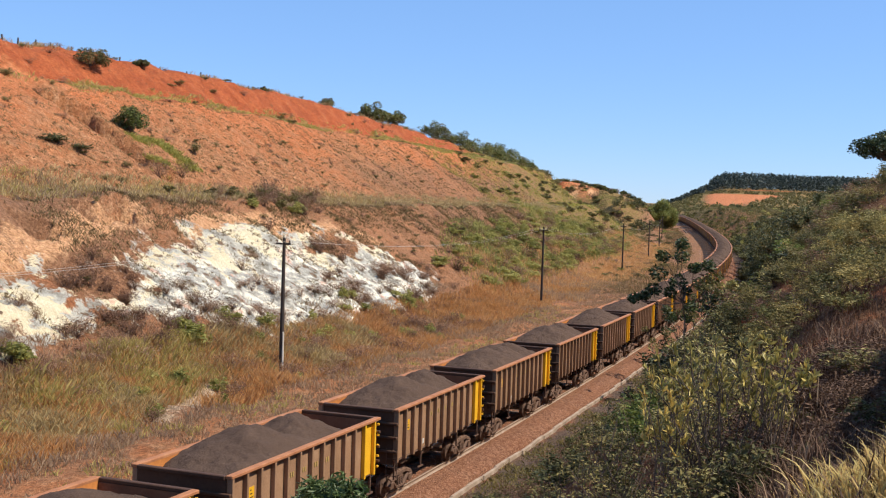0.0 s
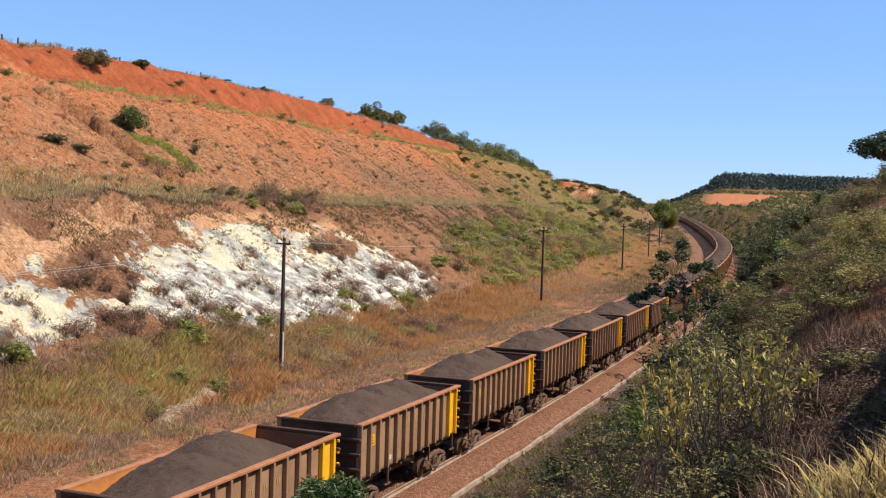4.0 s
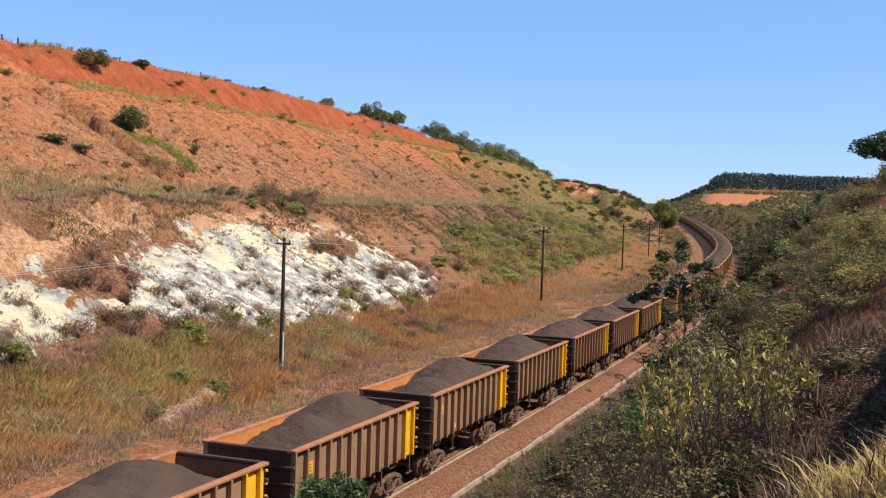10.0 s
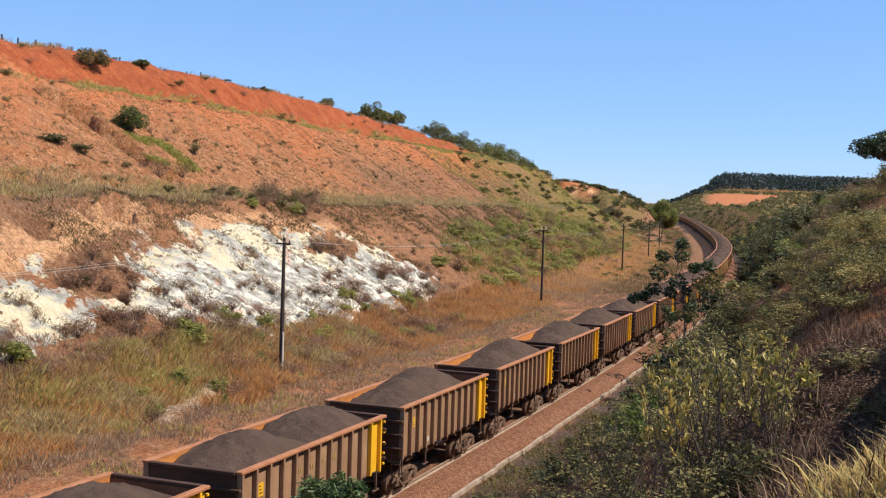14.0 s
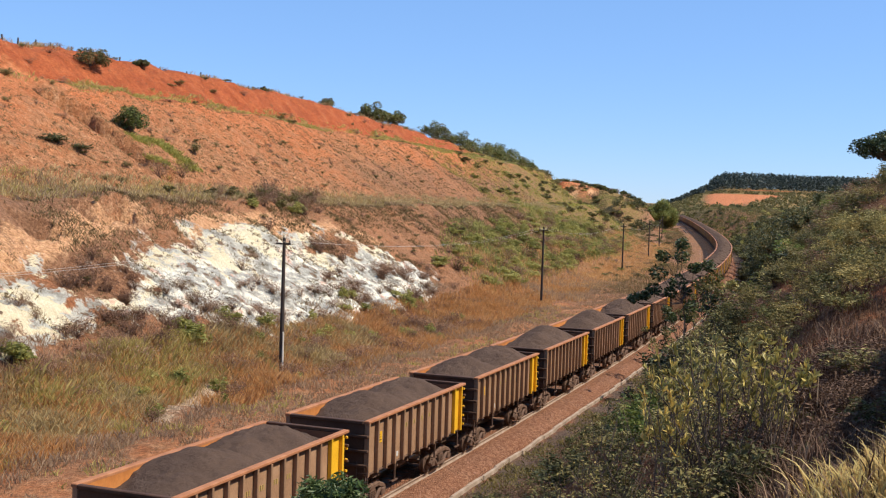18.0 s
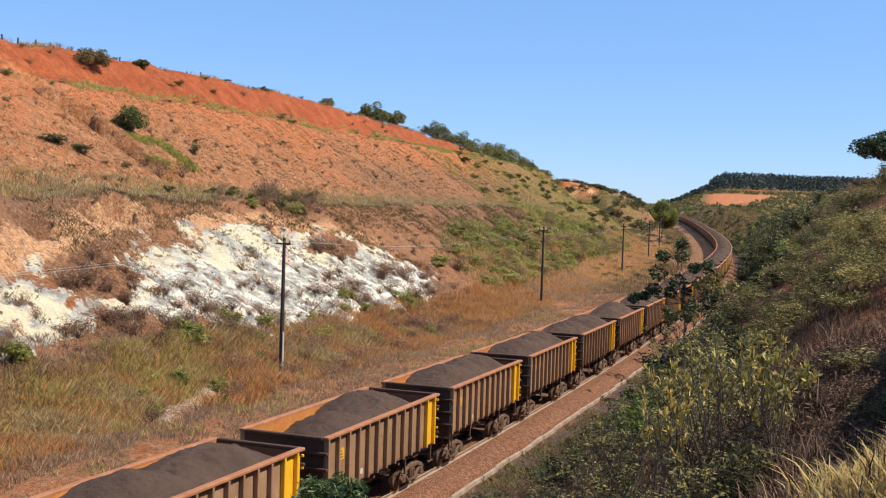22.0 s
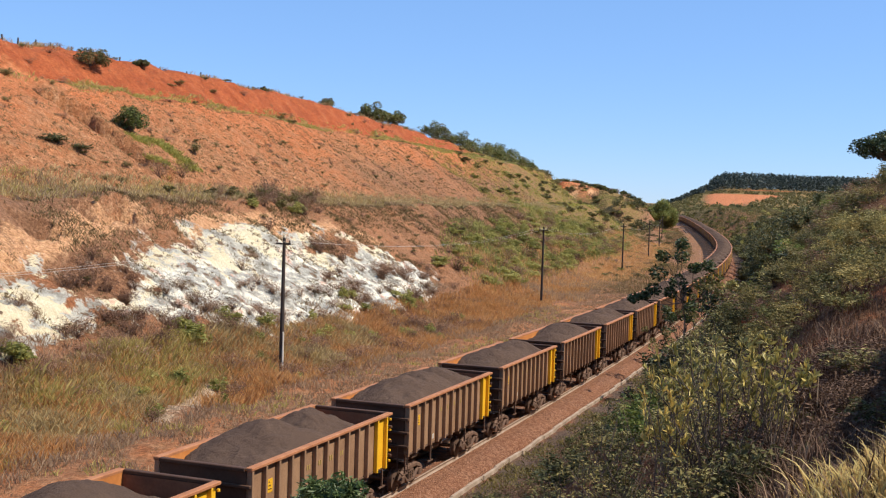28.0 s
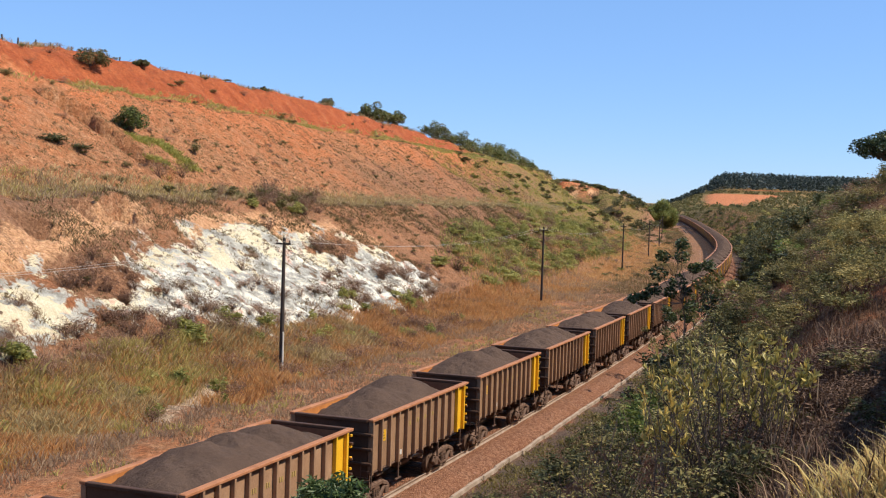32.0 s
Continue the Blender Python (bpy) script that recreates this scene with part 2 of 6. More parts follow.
def ballast_mat():
    m, t, b = mat("rusty_ballast", .9)
    v = node(t, "ShaderNodeTexVoronoi", Scale=13.0)
    c = t.nodes.new("ShaderNodeTexCoord")
    t.links.new(c.outputs["Object"], v.inputs["Vector"])
    big = noise_tex(t, .5, 5)
    sep = t.nodes.new("ShaderNodeSeparateColor")
    t.links.new(v.outputs["Color"], sep.inputs["Color"])
    col = ramp(t, sep.outputs["Red"], [(.05, (.075, .034, .02)), (.5, (.19, .088, .048)), (.95, (.38, .21, .13))])
    col = mix(t, maths(t, "MULTIPLY", big, .75), col, (.25, .095, .042))
    t.links.new(col, b.inputs["Base Color"])
    bump(t, b, maths(t, "ADD", maths(t, "MULTIPLY", v.outputs["Distance"], -1.0), maths(t, "MULTIPLY", noise_tex(t, 25, 3), .4)), 1.0, .08)
    return m


def leaf_mat(name, dark, mid, light, through=.25, rough=.55, gloss=.35):
    m, t, b = mat(name, rough, 0, gloss)
    g = t.nodes.new("ShaderNodeNewGeometry")
    info = t.nodes.new("ShaderNodeObjectInfo")
    tone = t.nodes.new("ShaderNodeAttribute")  # each plant's own tone, where many are joined
    tone.attribute_name = "tone"
    f = maths(t, "ADD", maths(t, "MULTIPLY", g.outputs["Random Per Island"], .6), maths(t, "MULTIPLY", info.outputs["Random"], .4))
    f = maths(t, "ADD", f, tone.outputs["Fac"], True)
    col = ramp(t, f, [(.05, dark), (.5, mid), (.95, light)])
    t.links.new(col, b.inputs["Base Color"])
    tr = t.nodes.new("ShaderNodeBsdfTranslucent")
    t.links.new(col, tr.inputs["Color"])
    mx = t.nodes.new("ShaderNodeMixShader")
    mx.inputs[0].default_value = through
    t.links.new(b.outputs[0], mx.inputs[1])
    t.links.new(tr.outputs[0], mx.inputs[2])
    t.links.new(mx.outputs[0], t.nodes["Material Output"].inputs["Surface"])
    return m


M_ORE, M_BALLAST = ore_mat(), ballast_mat()
L_DARK = leaf_mat("dark_foliage", (.034, .043, .017), (.078, .090, .034), (.20, .19, .072), .2)
L_GREEN = leaf_mat("green_foliage", (.10, .13, .03), (.19, .23, .055), (.30, .32, .09), .4)
L_OLIVE = leaf_mat("olive_foliage", (.11, .10, .035), (.20, .17, .06), (.32, .26, .10), .4)
L_BANK = leaf_mat("bank_foliage", (.08, .072, .025), (.25, .205, .07), (.56, .44, .165), .22, .75, .2)
L_BANK_DARK = leaf_mat("dark_bank_foliage", (.036, .038, .016), (.112, .105, .040), (.34, .285, .11), .15, .7, .25)
L_LEAFY = leaf_mat("bright_bank_foliage", (.072, .078, .022), (.20, .185, .058), (.48, .40, .145), .2, .6, .3)
L_GLOSSY = leaf_mat("glossy_foliage", (.035, .06, .02), (.07, .11, .034), (.14, .185, .065), .25, .38)
G_GOLD = leaf_mat("golden_grass", (.40, .26, .085), (.62, .45, .16), (.80, .63, .29), .4, .7)
L_THICKET = leaf_mat("thicket_foliage", (.17, .17, .045), (.33, .32, .09), (.50, .45, .155), .5, .65)
L_YELLOW = leaf_mat("yellowing_foliage", (.11, .11, .032), (.44, .365, .105), (.92, .66, .19), .3, .5, .4)
G_TUFT = leaf_mat("dull_slope_tufts", (.12, .075, .035), (.21, .145, .065), (.34, .25, .115), .3, .85)
# dead brown stalks, darkened to carry the shade of the bank
L_SHADED_LITTER = leaf_mat("shade_darkened_stalks", (.05, .026, .016), (.10, .055, .034), (.22, .135, .085), .15, .85)
L_DRY = leaf_mat("dry_twigs", (.16, .085, .055), (.26, .145, .09), (.37, .23, .15), .3, .8)
L_SAP = leaf_mat("sapling_foliage", (.022, .035, .014), (.05, .072, .026), (.13, .15, .05), .25, .5, .35)
L_PINE = leaf_mat("plantation_foliage", (.026, .040, .034), (.048, .068, .056), (.085, .105, .085), .15)
G_STRAW = leaf_mat("straw_grass", (.34, .23, .10), (.55, .41, .19), (.74, .60, .32), .45, .75)
G_RED = leaf_mat("reddish_dry_grass", (.42, .20, .075), (.64, .35, .135), (.80, .53, .25), .55, .8)
G_GREEN = leaf_mat("green_grass", (.34, .27, .075), (.54, .43, .14), (.72, .59, .25), .55, .7)
G_LIME = leaf_mat("yellow_green_grass", (.26, .25, .05), (.42, .39, .09), (.58, .52, .17), .45, .7)
G_BROWN = leaf_mat("grey_brown_grass", (.29, .18, .10), (.45, .30, .18), (.58, .43, .28), .5, .85)
M_BARK = worn("bark", (.07, .05, .038), (.12, .09, .068), (.19, .15, .12), 3, .9, 0, 25, .02)


def ground_mat():
    """Red earth, pale rock, dry turf: zones from the ground's own masks, broken up by noise."""
    m, t, b = mat("earth", .95, 0, .15)
    c = t.nodes.new("ShaderNodeTexCoord").outputs["Object"]

    def mask(name):
        a = t.nodes.new("ShaderNodeAttribute")
        a.attribute_name = name
        return a.outputs["Fac"]

    n_big, n_mid, n_fine = noise_tex(t, .09, 5, .6, vec=c), noise_tex(t, .55, 6, .65, vec=c), noise_tex(t, 3.2, 6, .7, vec=c)
    # streaks running down the slope
    mp = node(t, "ShaderNodeMapping", Scale=(.9, .9, .5))
    t.links.new(c, mp.inputs["Vector"])
    streak = noise_tex(t, 1.6, 5, .65, vec=mp.outputs[0])
    red = ramp(t, n_mid, [(.25, (.27, .066, .026)), (.5, (.40, .108, .040)), (.75, (.52, .165, .065))])
    orange = ramp(t, n_mid, [(.25, (.38, .125, .05)), (.5, (.53, .195, .078)), (.75, (.63, .28, .13))])
    pink = ramp(t, streak, [(.3, (.30, .128, .06)), (.5, (.415, .192, .088)), (.72, (.55, .32, .175))])
    brown = ramp(t, n_fine, [(.28, (.16, .078, .042)), (.5, (.285, .148, .08)), (.74, (.45, .265, .155))])
    turf = ramp(t, n_fine, [(.28, (.12, .088, .032)), (.5, (.23, .16, .06)), (.74, (.36, .25, .10))])
    wob = maths(t, "SUBTRACT", maths(t, "ADD", maths(t, "MULTIPLY", n_mid, 1.0), maths(t, "MULTIPLY", n_fine, .5)), .75)

    def edge(name, soft=.12, amount=1.0):
        v = maths(t, "ADD", mask(name), maths(t, "MULTIPLY", wob, amount))
        return ramp(t, v, [(.5 - soft, (0, 0, 0)), (.5 + soft, (1, 1, 1))])

    turn = node(t, "ShaderNodeMapping", Rotation=(-.45, -.48, -.42))  # beds dip down along the slope
    t.links.new(c, turn.inputs["Vector"])
    flat = node(t, "ShaderNodeMapping", Scale=(.5, 1.0, 1.0))
    t.links.new(turn.outputs[0], flat.inputs["Vector"])
    beds, blocks = noise_tex(t, .42, 7, .58, vec=flat.outputs[0]), noise_tex(t, 1.3, 6, .6, vec=flat.outputs[0])
    rock = ramp(t, beds, [(.33, (.24, .215, .17)), (.41, (.40, .38, .325)), (.465, (.58, .55, .46)), (.485, (.74, .63, .41)), (.62, (.79, .70, .50)), (.72, (.73, .67, .55))])
    rock = mix(t, edge("greyish", .1, 2.0), rock, ramp(t, blocks, [(.34, (.17, .145, .115)), (.44, (.40, .385, .335)), (.52, (.56, .54, .47)), (.56, (.85, .80, .66))]))
    rock = mix(t, ramp(t, blocks, [(.37, (1, 1, 1)), (.40, (0, 0, 0))]), rock, (.20, .13, .085))
    rock = mix(t, ramp(t, n_mid, [(.60, (0, 0, 0)), (.66, (.8, .8, .8))]), rock, (.66, .38, .27))
    ochre = ramp(t, n_fine, [(.3, (.50, .26, .12)), (.7, (.72, .46, .26))])
    col = mix(t, edge("orange", .2), red, orange)
    col = mix(t, edge("pinkish", .25), col, pink)
    col = mix(t, edge("brownish", .3, 1.3), col, brown)
    col = mix(t, edge("turf", .25, 1.3), col, turf)
    col = mix(t, edge("ochre", .15, 1.2), col, ochre)
    col = mix(t, edge("dusty", .2, 1.2), col, ramp(t, n_fine, [(.3, (.085, .062, .050)), (.7, (.19, .14, .11))]))
    # leaf litter on the bank, with shade mixed into its brown
    col = mix(t, edge("shaded_litter", .2, 1.2), col, ramp(t, n_fine, [(.3, (.05, .026, .016)), (.7, (.16, .08, .048))]))
    col = mix(t, edge("sandy", .12, 1.0), col, ramp(t, n_fine, [(.3, (.34, .24, .15)), (.7, (.52, .40, .28))]))
    col = mix(t, .22, col, ramp(t, n_big, [(.3, (.12, .075, .05)), (.7, (.55, .36, .22))]), "OVERLAY")
    grit = noise_tex(t, 5.0, 6, .8, vec=c)
    col = mix(t, .75, col, ramp(t, grit, [(.32, (.12, .12, .12)), (.5, (.5, .5, .5)), (.68, (.88, .88, .88))]), "OVERLAY")
    speck = noise_tex(t, 1.7, 6, .8, vec=c)
    col = mix(t, ramp(t, speck, [(.56, (0, 0, 0)), (.64, (.75, .75, .75))]), col, (.16, .085, .045))
    col = mix(t, ramp(t, speck, [(.30, (.6, .6, .6)), (.37, (0, 0, 0))]), col, (.60, .40, .28))
    col = mix(t, edge("rock", .07, 1.8), col, mix(t, .3, rock, ramp(t, grit, [(.32, (.2, .2, .2)), (.5, (.5, .5, .5)), (.68, (.8, .8, .8))]), "OVERLAY"))
    t.links.new(col, b.inputs["Base Color"])
    h = maths(t, "ADD", maths(t, "MULTIPLY", n_mid, 1.2), maths(t, "ADD", maths(t, "MULTIPLY", n_fine, .5), maths(t, "MULTIPLY", noise_tex(t, 11, 4, .7, vec=c), .2)))
    bump(t, b, h, .9, .6)
    return m


M_EARTH = ground_mat()


# ---------------------------------------------------------------- mesh helpers
def mesh_of(name, verts, faces, material, smooth_faces=False):
    me = bpy.data.meshes.new(name)
    me.from_pydata(verts, [], faces)
    me.materials.append(material)
    if smooth_faces:
        me.polygons.foreach_set("use_smooth", np.ones(len(me.polygons), bool))
    me.update()
    return me


def mesh_np(name, co, faces, material, smooth_faces=False):
    """A mesh from numpy arrays: co (n, 3), faces (m, k)."""
    me = bpy.data.meshes.new(name)
    k = faces.shape[1]
    me.vertices.add(len(co))
    me.vertices.foreach_set("co", np.ascontiguousarray(co, np.float32).ravel())
    me.loops.add(faces.size)
    me.loops.foreach_set("vertex_index", np.ascontiguousarray(faces, np.int32).ravel())
    me.polygons.add(len(faces))
    me.polygons.foreach_set("loop_start", np.arange(0, faces.size, k, dtype=np.int32))
    if smooth_faces:
        me.polygons.foreach_set("use_smooth", np.ones(len(faces), bool))
    me.materials.append(material)
    me.update(calc_edges=True)
    return me


def bm_box(bm, lo, hi, bevel=0.0):
    """Adds a box, optionally with cut edges."""
    r = bmesh.ops.create_cube(bm, size=1.0)
    vs = r["verts"]
    for v in vs:
        v.co = Vector([lo[i] + (v.co[i] + .5) * (hi[i] - lo[i]) for i in range(3)])
    if bevel:
        es = list({e for v in vs for e in v.link_edges})
        bmesh.ops.bevel(bm, geom=es, offset=bevel, segments=1, affect="EDGES")
    return vs


def bm_cyl(bm, a, b, r1, r2, n=12, caps=True):
    a, b = Vector(a), Vector(b)
    q = (b - a).to_track_quat("Z", "Y").to_matrix().to_4x4()
    m = Matrix.Translation((a + b) / 2) @ q
    return bmesh.ops.create_cone(bm, cap_ends=caps, segments=n, radius1=r1, radius2=r2, depth=(b - a).length, matrix=m)["verts"]


def done(bm, name, material, smooth_faces=False):
    me = bpy.data.meshes.new(name)
    bm.to_mesh(me)
    bm.free()
    me.materials.append(material)
    if smooth_faces:
        me.polygons.foreach_set("use_smooth", np.ones(len(me.polygons), bool))
    return me


def box_mesh(name, lo, hi, material, bevel=0.01):
    bm = bmesh.new()
    bm_box(bm, lo, hi, bevel)
    return done(bm, name, material)


def part(name, me, parent, label="", m=None):
    ob = new(name, me)
    ob.parent = parent
    if m is not None:
        ob.matrix_basis = m
    return tagged(ob, label)


# ---------------------------------------------------------------- ground
def steps(*runs):
    out = []
    for a, b, d in runs:
        out += list(np.arange(a, b, d))
    return np.array(out + [runs[-1][1]])


def build_ground():
    ss = steps((-700, -160, 45), (-160, -10, 6), (-10, 40, 1.0), (40, 50, .45), (50, 117, .3), (117, 150, .45), (150, 300, 1.1), (300, 640, 4), (640, 1600, 14), (1600, 4600, 120))
    uu = steps((-2600, -600, 160), (-600, -160, 40), (-160, -70, 6), (-70, -58, .8), (-58, -31, .45), (-31, -19, .28), (-19, -15, .45), (-15, -6, .9), (-6, 3, 1.5), (3, 24, .7), (24, 60, 3), (60, 400, 8), (400, 900, 35), (900, 2600, 150))
    S, U = np.meshgrid(ss, uu, indexing="ij")
    x, y, _, _ = on_line(S.ravel(), U.ravel())
    z = ground(S.ravel(), U.ravel())
    n, k = len(ss), len(uu)
    i = np.arange(n * k).reshape(n, k)
    faces = np.stack([i[:-1, :-1], i[:-1, 1:], i[1:, 1:], i[1:, :-1]], -1).reshape(-1, 4)[:, ::-1]
    me = mesh_np("ground", np.stack([x, y, z], -1), faces, M_EARTH, True)
    s, u = S.ravel(), U.ravel()
    left = (u < 0)
    n1 = fbm(s * .06, u * .06, 61, 3)
    rock = rock_zone(s, u)
    rock_m = np.clip(.56 + rock * .6 + (fbm(s * .2, u * .4, 63, 4, .6) - .5) * 1.9, 0, 1) * left * (rock > -.9)
    och = np.clip(.5 + .5 * np.minimum((np.interp(s, [20, 58, 66, 70, 75, 82, 89, 103, 110], [-25.5, -26, -27.8, -28.8, -28, -27.6, -27.6, -28.4, -25.5]) - u) / 1.0, (u + np.interp(s, [50, 63, 70, 80, 112], [27.5, 29, 31.4, 30.3, 29.5])) / 1.0), 0, 1) * smooth(114, 106, s) * left
    och = och * np.clip(fbm(s * .16, u * .3, 64, 3) * 2.6 - .35, 0, 1)
    for s_, u_, a_, b_ in ((320, -46, 9, 2.0), (306, -41, 7, 1.4), (462, -49, 9, 3), (466, -42, 9, 3)):  # bare scars on the far end of the hill
        och = np.maximum(och, np.clip(1.1 - np.hypot((s - s_) / a_, (u - u_) / b_), 0, 1))
    bench = np.maximum(1 - np.abs(u + 34.5) / 3.4, 1 - np.abs(u + 52.3) / 2.2)
    bench = np.maximum(bench, 0)
    verge = smooth(-24, -16, u) * left
    far_green = np.maximum(smooth(165, 265, s + (u + 40) * 1.6), smooth(118, 150, s) * smooth(-31, -27, u) * .8) * left
    red_cap = smooth(.35, .75, smooth(448, 470, s) * smooth(520, 495, s) * smooth(-36, -42, u) * smooth(-64, -54, u) * fbm(s * .08, u * .16, 69, 3) * 1.6)
    turf = np.clip(bench * .5 + verge * .22 + far_green * .64 * smooth(-18, -24, u) + (u > 4) * .42 + smooth(500, 700, s) * .4, 0, 1)
    # the ploughed field far ahead stays bare
    r = x / np.maximum(y, 1)
    field = smooth(.2275, .2305, r) * smooth(.296, .286, r) * smooth(0, 40, y - np.interp(r, [.23, .267, .286], [690, 960, 1150])) * smooth(1262, 1236, y)
    field = np.maximum(field, smooth(.254, .262, r) * smooth(.306, .298, r) * smooth(1400, 1415, y) * smooth(1440, 1428, y))
    turf = turf * (1 - field) * (1 - red_cap)
    field_pink = field * .3
    pink = np.where(u < -53, .0, np.where(u < -36, np.interp(-u, [36, 42, 46, 52], [.85, .66, .5, .15]), .72)) * left
    pink = np.clip(pink + (n1 - .5) * .8, 0, 1) * (1 - field) + field_pink
    brown = np.clip(np.where((u > -34) & left, np.interp(-u, [6, 9, 14, 22, 30, 34], [.45, .62, .72, .75, .6, .5]), 0) + np.where((u <= -34) & (u > -48), .22, 0) + far_green * .3 + .4 * smooth(118, 150, s) * smooth(-46, -42, u) * left + (u > 2) * np.where(u < 7, .95, .6), 0, 1) * (1 - field) * (1 - red_cap)
    t = np.clip(((s - 52.5) * 8.0 + (u + 14.3) * -1.9) / (8.0 ** 2 + 1.9 ** 2), 0, 1)
    pale = 1 - np.hypot(s - 52.5 - t * 8.0, u + 14.3 + t * 1.9) / .6
    pale = np.maximum(pale, 1 - np.hypot((s - 46) / 3, u + 15.2) / .8)
    red_patch = np.clip(fbm(s * .3, u * .5, 67, 3) * 2.4 - .95, 0, 1) * smooth(-14.5, -12.5, u) * smooth(-7, -8, u)
    red_patch = np.maximum(red_patch, 1 - np.hypot((s - 131) / 4, (u + 13) / 1.5))
    brown = brown * (1 - np.clip(red_patch, 0, 1))
    turf = turf * (1 - np.clip(red_patch, 0, 1))
    # pale wash below the gully, brown crumbling earth above the rock
    wash = np.clip(1.2 - np.abs(s - 88.7 - (u + 48) * .3 - (fbm(s * .2, u * .5, 68, 3) - .5) * 4) / 2.2, 0, 1) * smooth(-51, -49, u) * smooth(-37, -39, u)
    pink, brown = np.clip(pink + wash * .8, 0, 1), np.clip(brown * (1 - wash) + .35 * smooth(76, 66, s) * smooth(-25, -27, u) * smooth(-33, -31, u) * left, 0, 1)
    brown = np.maximum(brown, left * .9 * smooth(1.5, .9, np.hypot((s - 62.6) / 3.6, (u + 24.9) / 1.35)))
    # the litter mask also paints shade: near bank, red hollow, between shrubs
    for name, val in (("sandy", np.clip(.5 + pale * .5, 0, 1) * (pale > -1)), ("dusty", smooth(2.2, 2.8, u) * smooth(7.5, 5.5, u) * .8), ("greyish", (.25 + .6 * smooth(-27.5, -22.5, u)) * smooth(60, 68, s) * left), ("shaded_litter", smooth(13.2, 14.6, u) * smooth(19, 18, u) * np.maximum(smooth(15.5, 18, s) * smooth(30, 25, s), smooth(74, 80, s) * smooth(106, 98, s) * .8) + .5 * smooth(5.5, 7, u) * smooth(24, 30, s) * smooth(260, 200, s) * smooth(30, 22, u)), ("rock", rock_m), ("orange", np.where(left, np.clip(.5 + (u + 53.2) / 3 + .9 * smooth(100, 88, s) * smooth(-50, -56, u), 0, 1), field)), ("ochre", och), ("turf", turf), ("pinkish", pink), ("brownish", brown)):
        a = me.attributes.new(name, "FLOAT", "POINT")
        a.data.foreach_set("value", np.ascontiguousarray(val, np.float32))
    tagged(new("ground", me), "red earth cutting with pale rock and dry turf", "ground", kind="structure")


build_ground()


def build_overhangs():
    """Undercut lumps of earth at the heads of the gullies."""
    for n, (s, u, wide, tall) in enumerate(OVERHANGS):
        x, y, _, h = on_line(s, u)
        rng = np.random.default_rng(200 + n)
        bm = bmesh.new()
        bmesh.ops.create_icosphere(bm, subdivisions=4, radius=1.0)
        co = np.array([v.co for v in bm.verts])
        co = np.sign(co) * np.abs(co) ** .62
        co *= (1 + (fbm(co[:, 0] * 1.7 + co[:, 2] * 1.3 + n * 9, co[:, 1] * 1.7 - co[:, 2], 95, 4, .6) - .5) * .7)[:, None]
        low = np.clip(-co[:, 2], 0, 1)
        co[:, 1] += low * .55  # undercut towards the foot
        co *= np.array([wide / 2, .8, tall / 2])
        for v, q in zip(bm.verts, co):
            v.co = Vector(q)
        me = done(bm, "earth_overhang", M_EARTH, False)
        for name, val in (("pinkish", .5), ("brownish", .75)):
            me.attributes.new(name, "FLOAT", "POINT").data.foreach_set("value", np.full(len(co), val, np.float32))
        ob = tagged(new("earth_overhang", me), "undercut lump of dark red earth on the slope", "earth bank", kind="structure")
        ob.matrix_basis = pose(float(x), float(y), float(ground(np.array([s]), np.array([u]))[0]) + tall * .12, 0, 0, math.degrees(math.atan2(-float(x), float(y))) + rng.uniform(-15, 15))


OVERHANGS = ((89.0, -47.3, 2.0, 1.5), (89.6, -43.8, 2.2, 1.8), (90.0, -40.6, 1.3, 1.0), (91.0, -38.0, 1.6, 1.2), (69.3, -29.9, 1.8, 1.1), (71.6, -30.1, 1.4, .9), (136.2, -28.9, 2.2, 1.3), (139.5, -28.6, 1.4, 1.0))
build_overhangs()


# ---------------------------------------------------------------- track
def sweep(name, ss, profile, material, u0=0.0, smooth_faces=False):
    """A closed profile of (u, z) points drawn along the track."""
    co, k = [], len(profile)
    for pu, pz in profile:
        x, y, z, _ = on_line(ss, u0 + pu)
        co.append(np.stack([x, y, z + pz], -1))
    co = np.stack(co, 1).reshape(-1, 3)
    n = len(ss)
    i = np.arange(n * k).reshape(n, k)
    j = np.roll(i, -1, 1)
    faces = np.stack([i[:-1], j[:-1], j[1:], i[1:]], -1).reshape(-1, 4)
    return mesh_np(name, co, faces, material, smooth_faces)


RAIL_PROFILE = [(-.035, 0), (.035, 0), (.035, -.04), (.01, -.055), (.01, -.15), (.07, -.165), (.07, -.18), (-.07, -.18), (-.07, -.165), (-.01, -.15), (-.01, -.055), (-.035, -.04)]


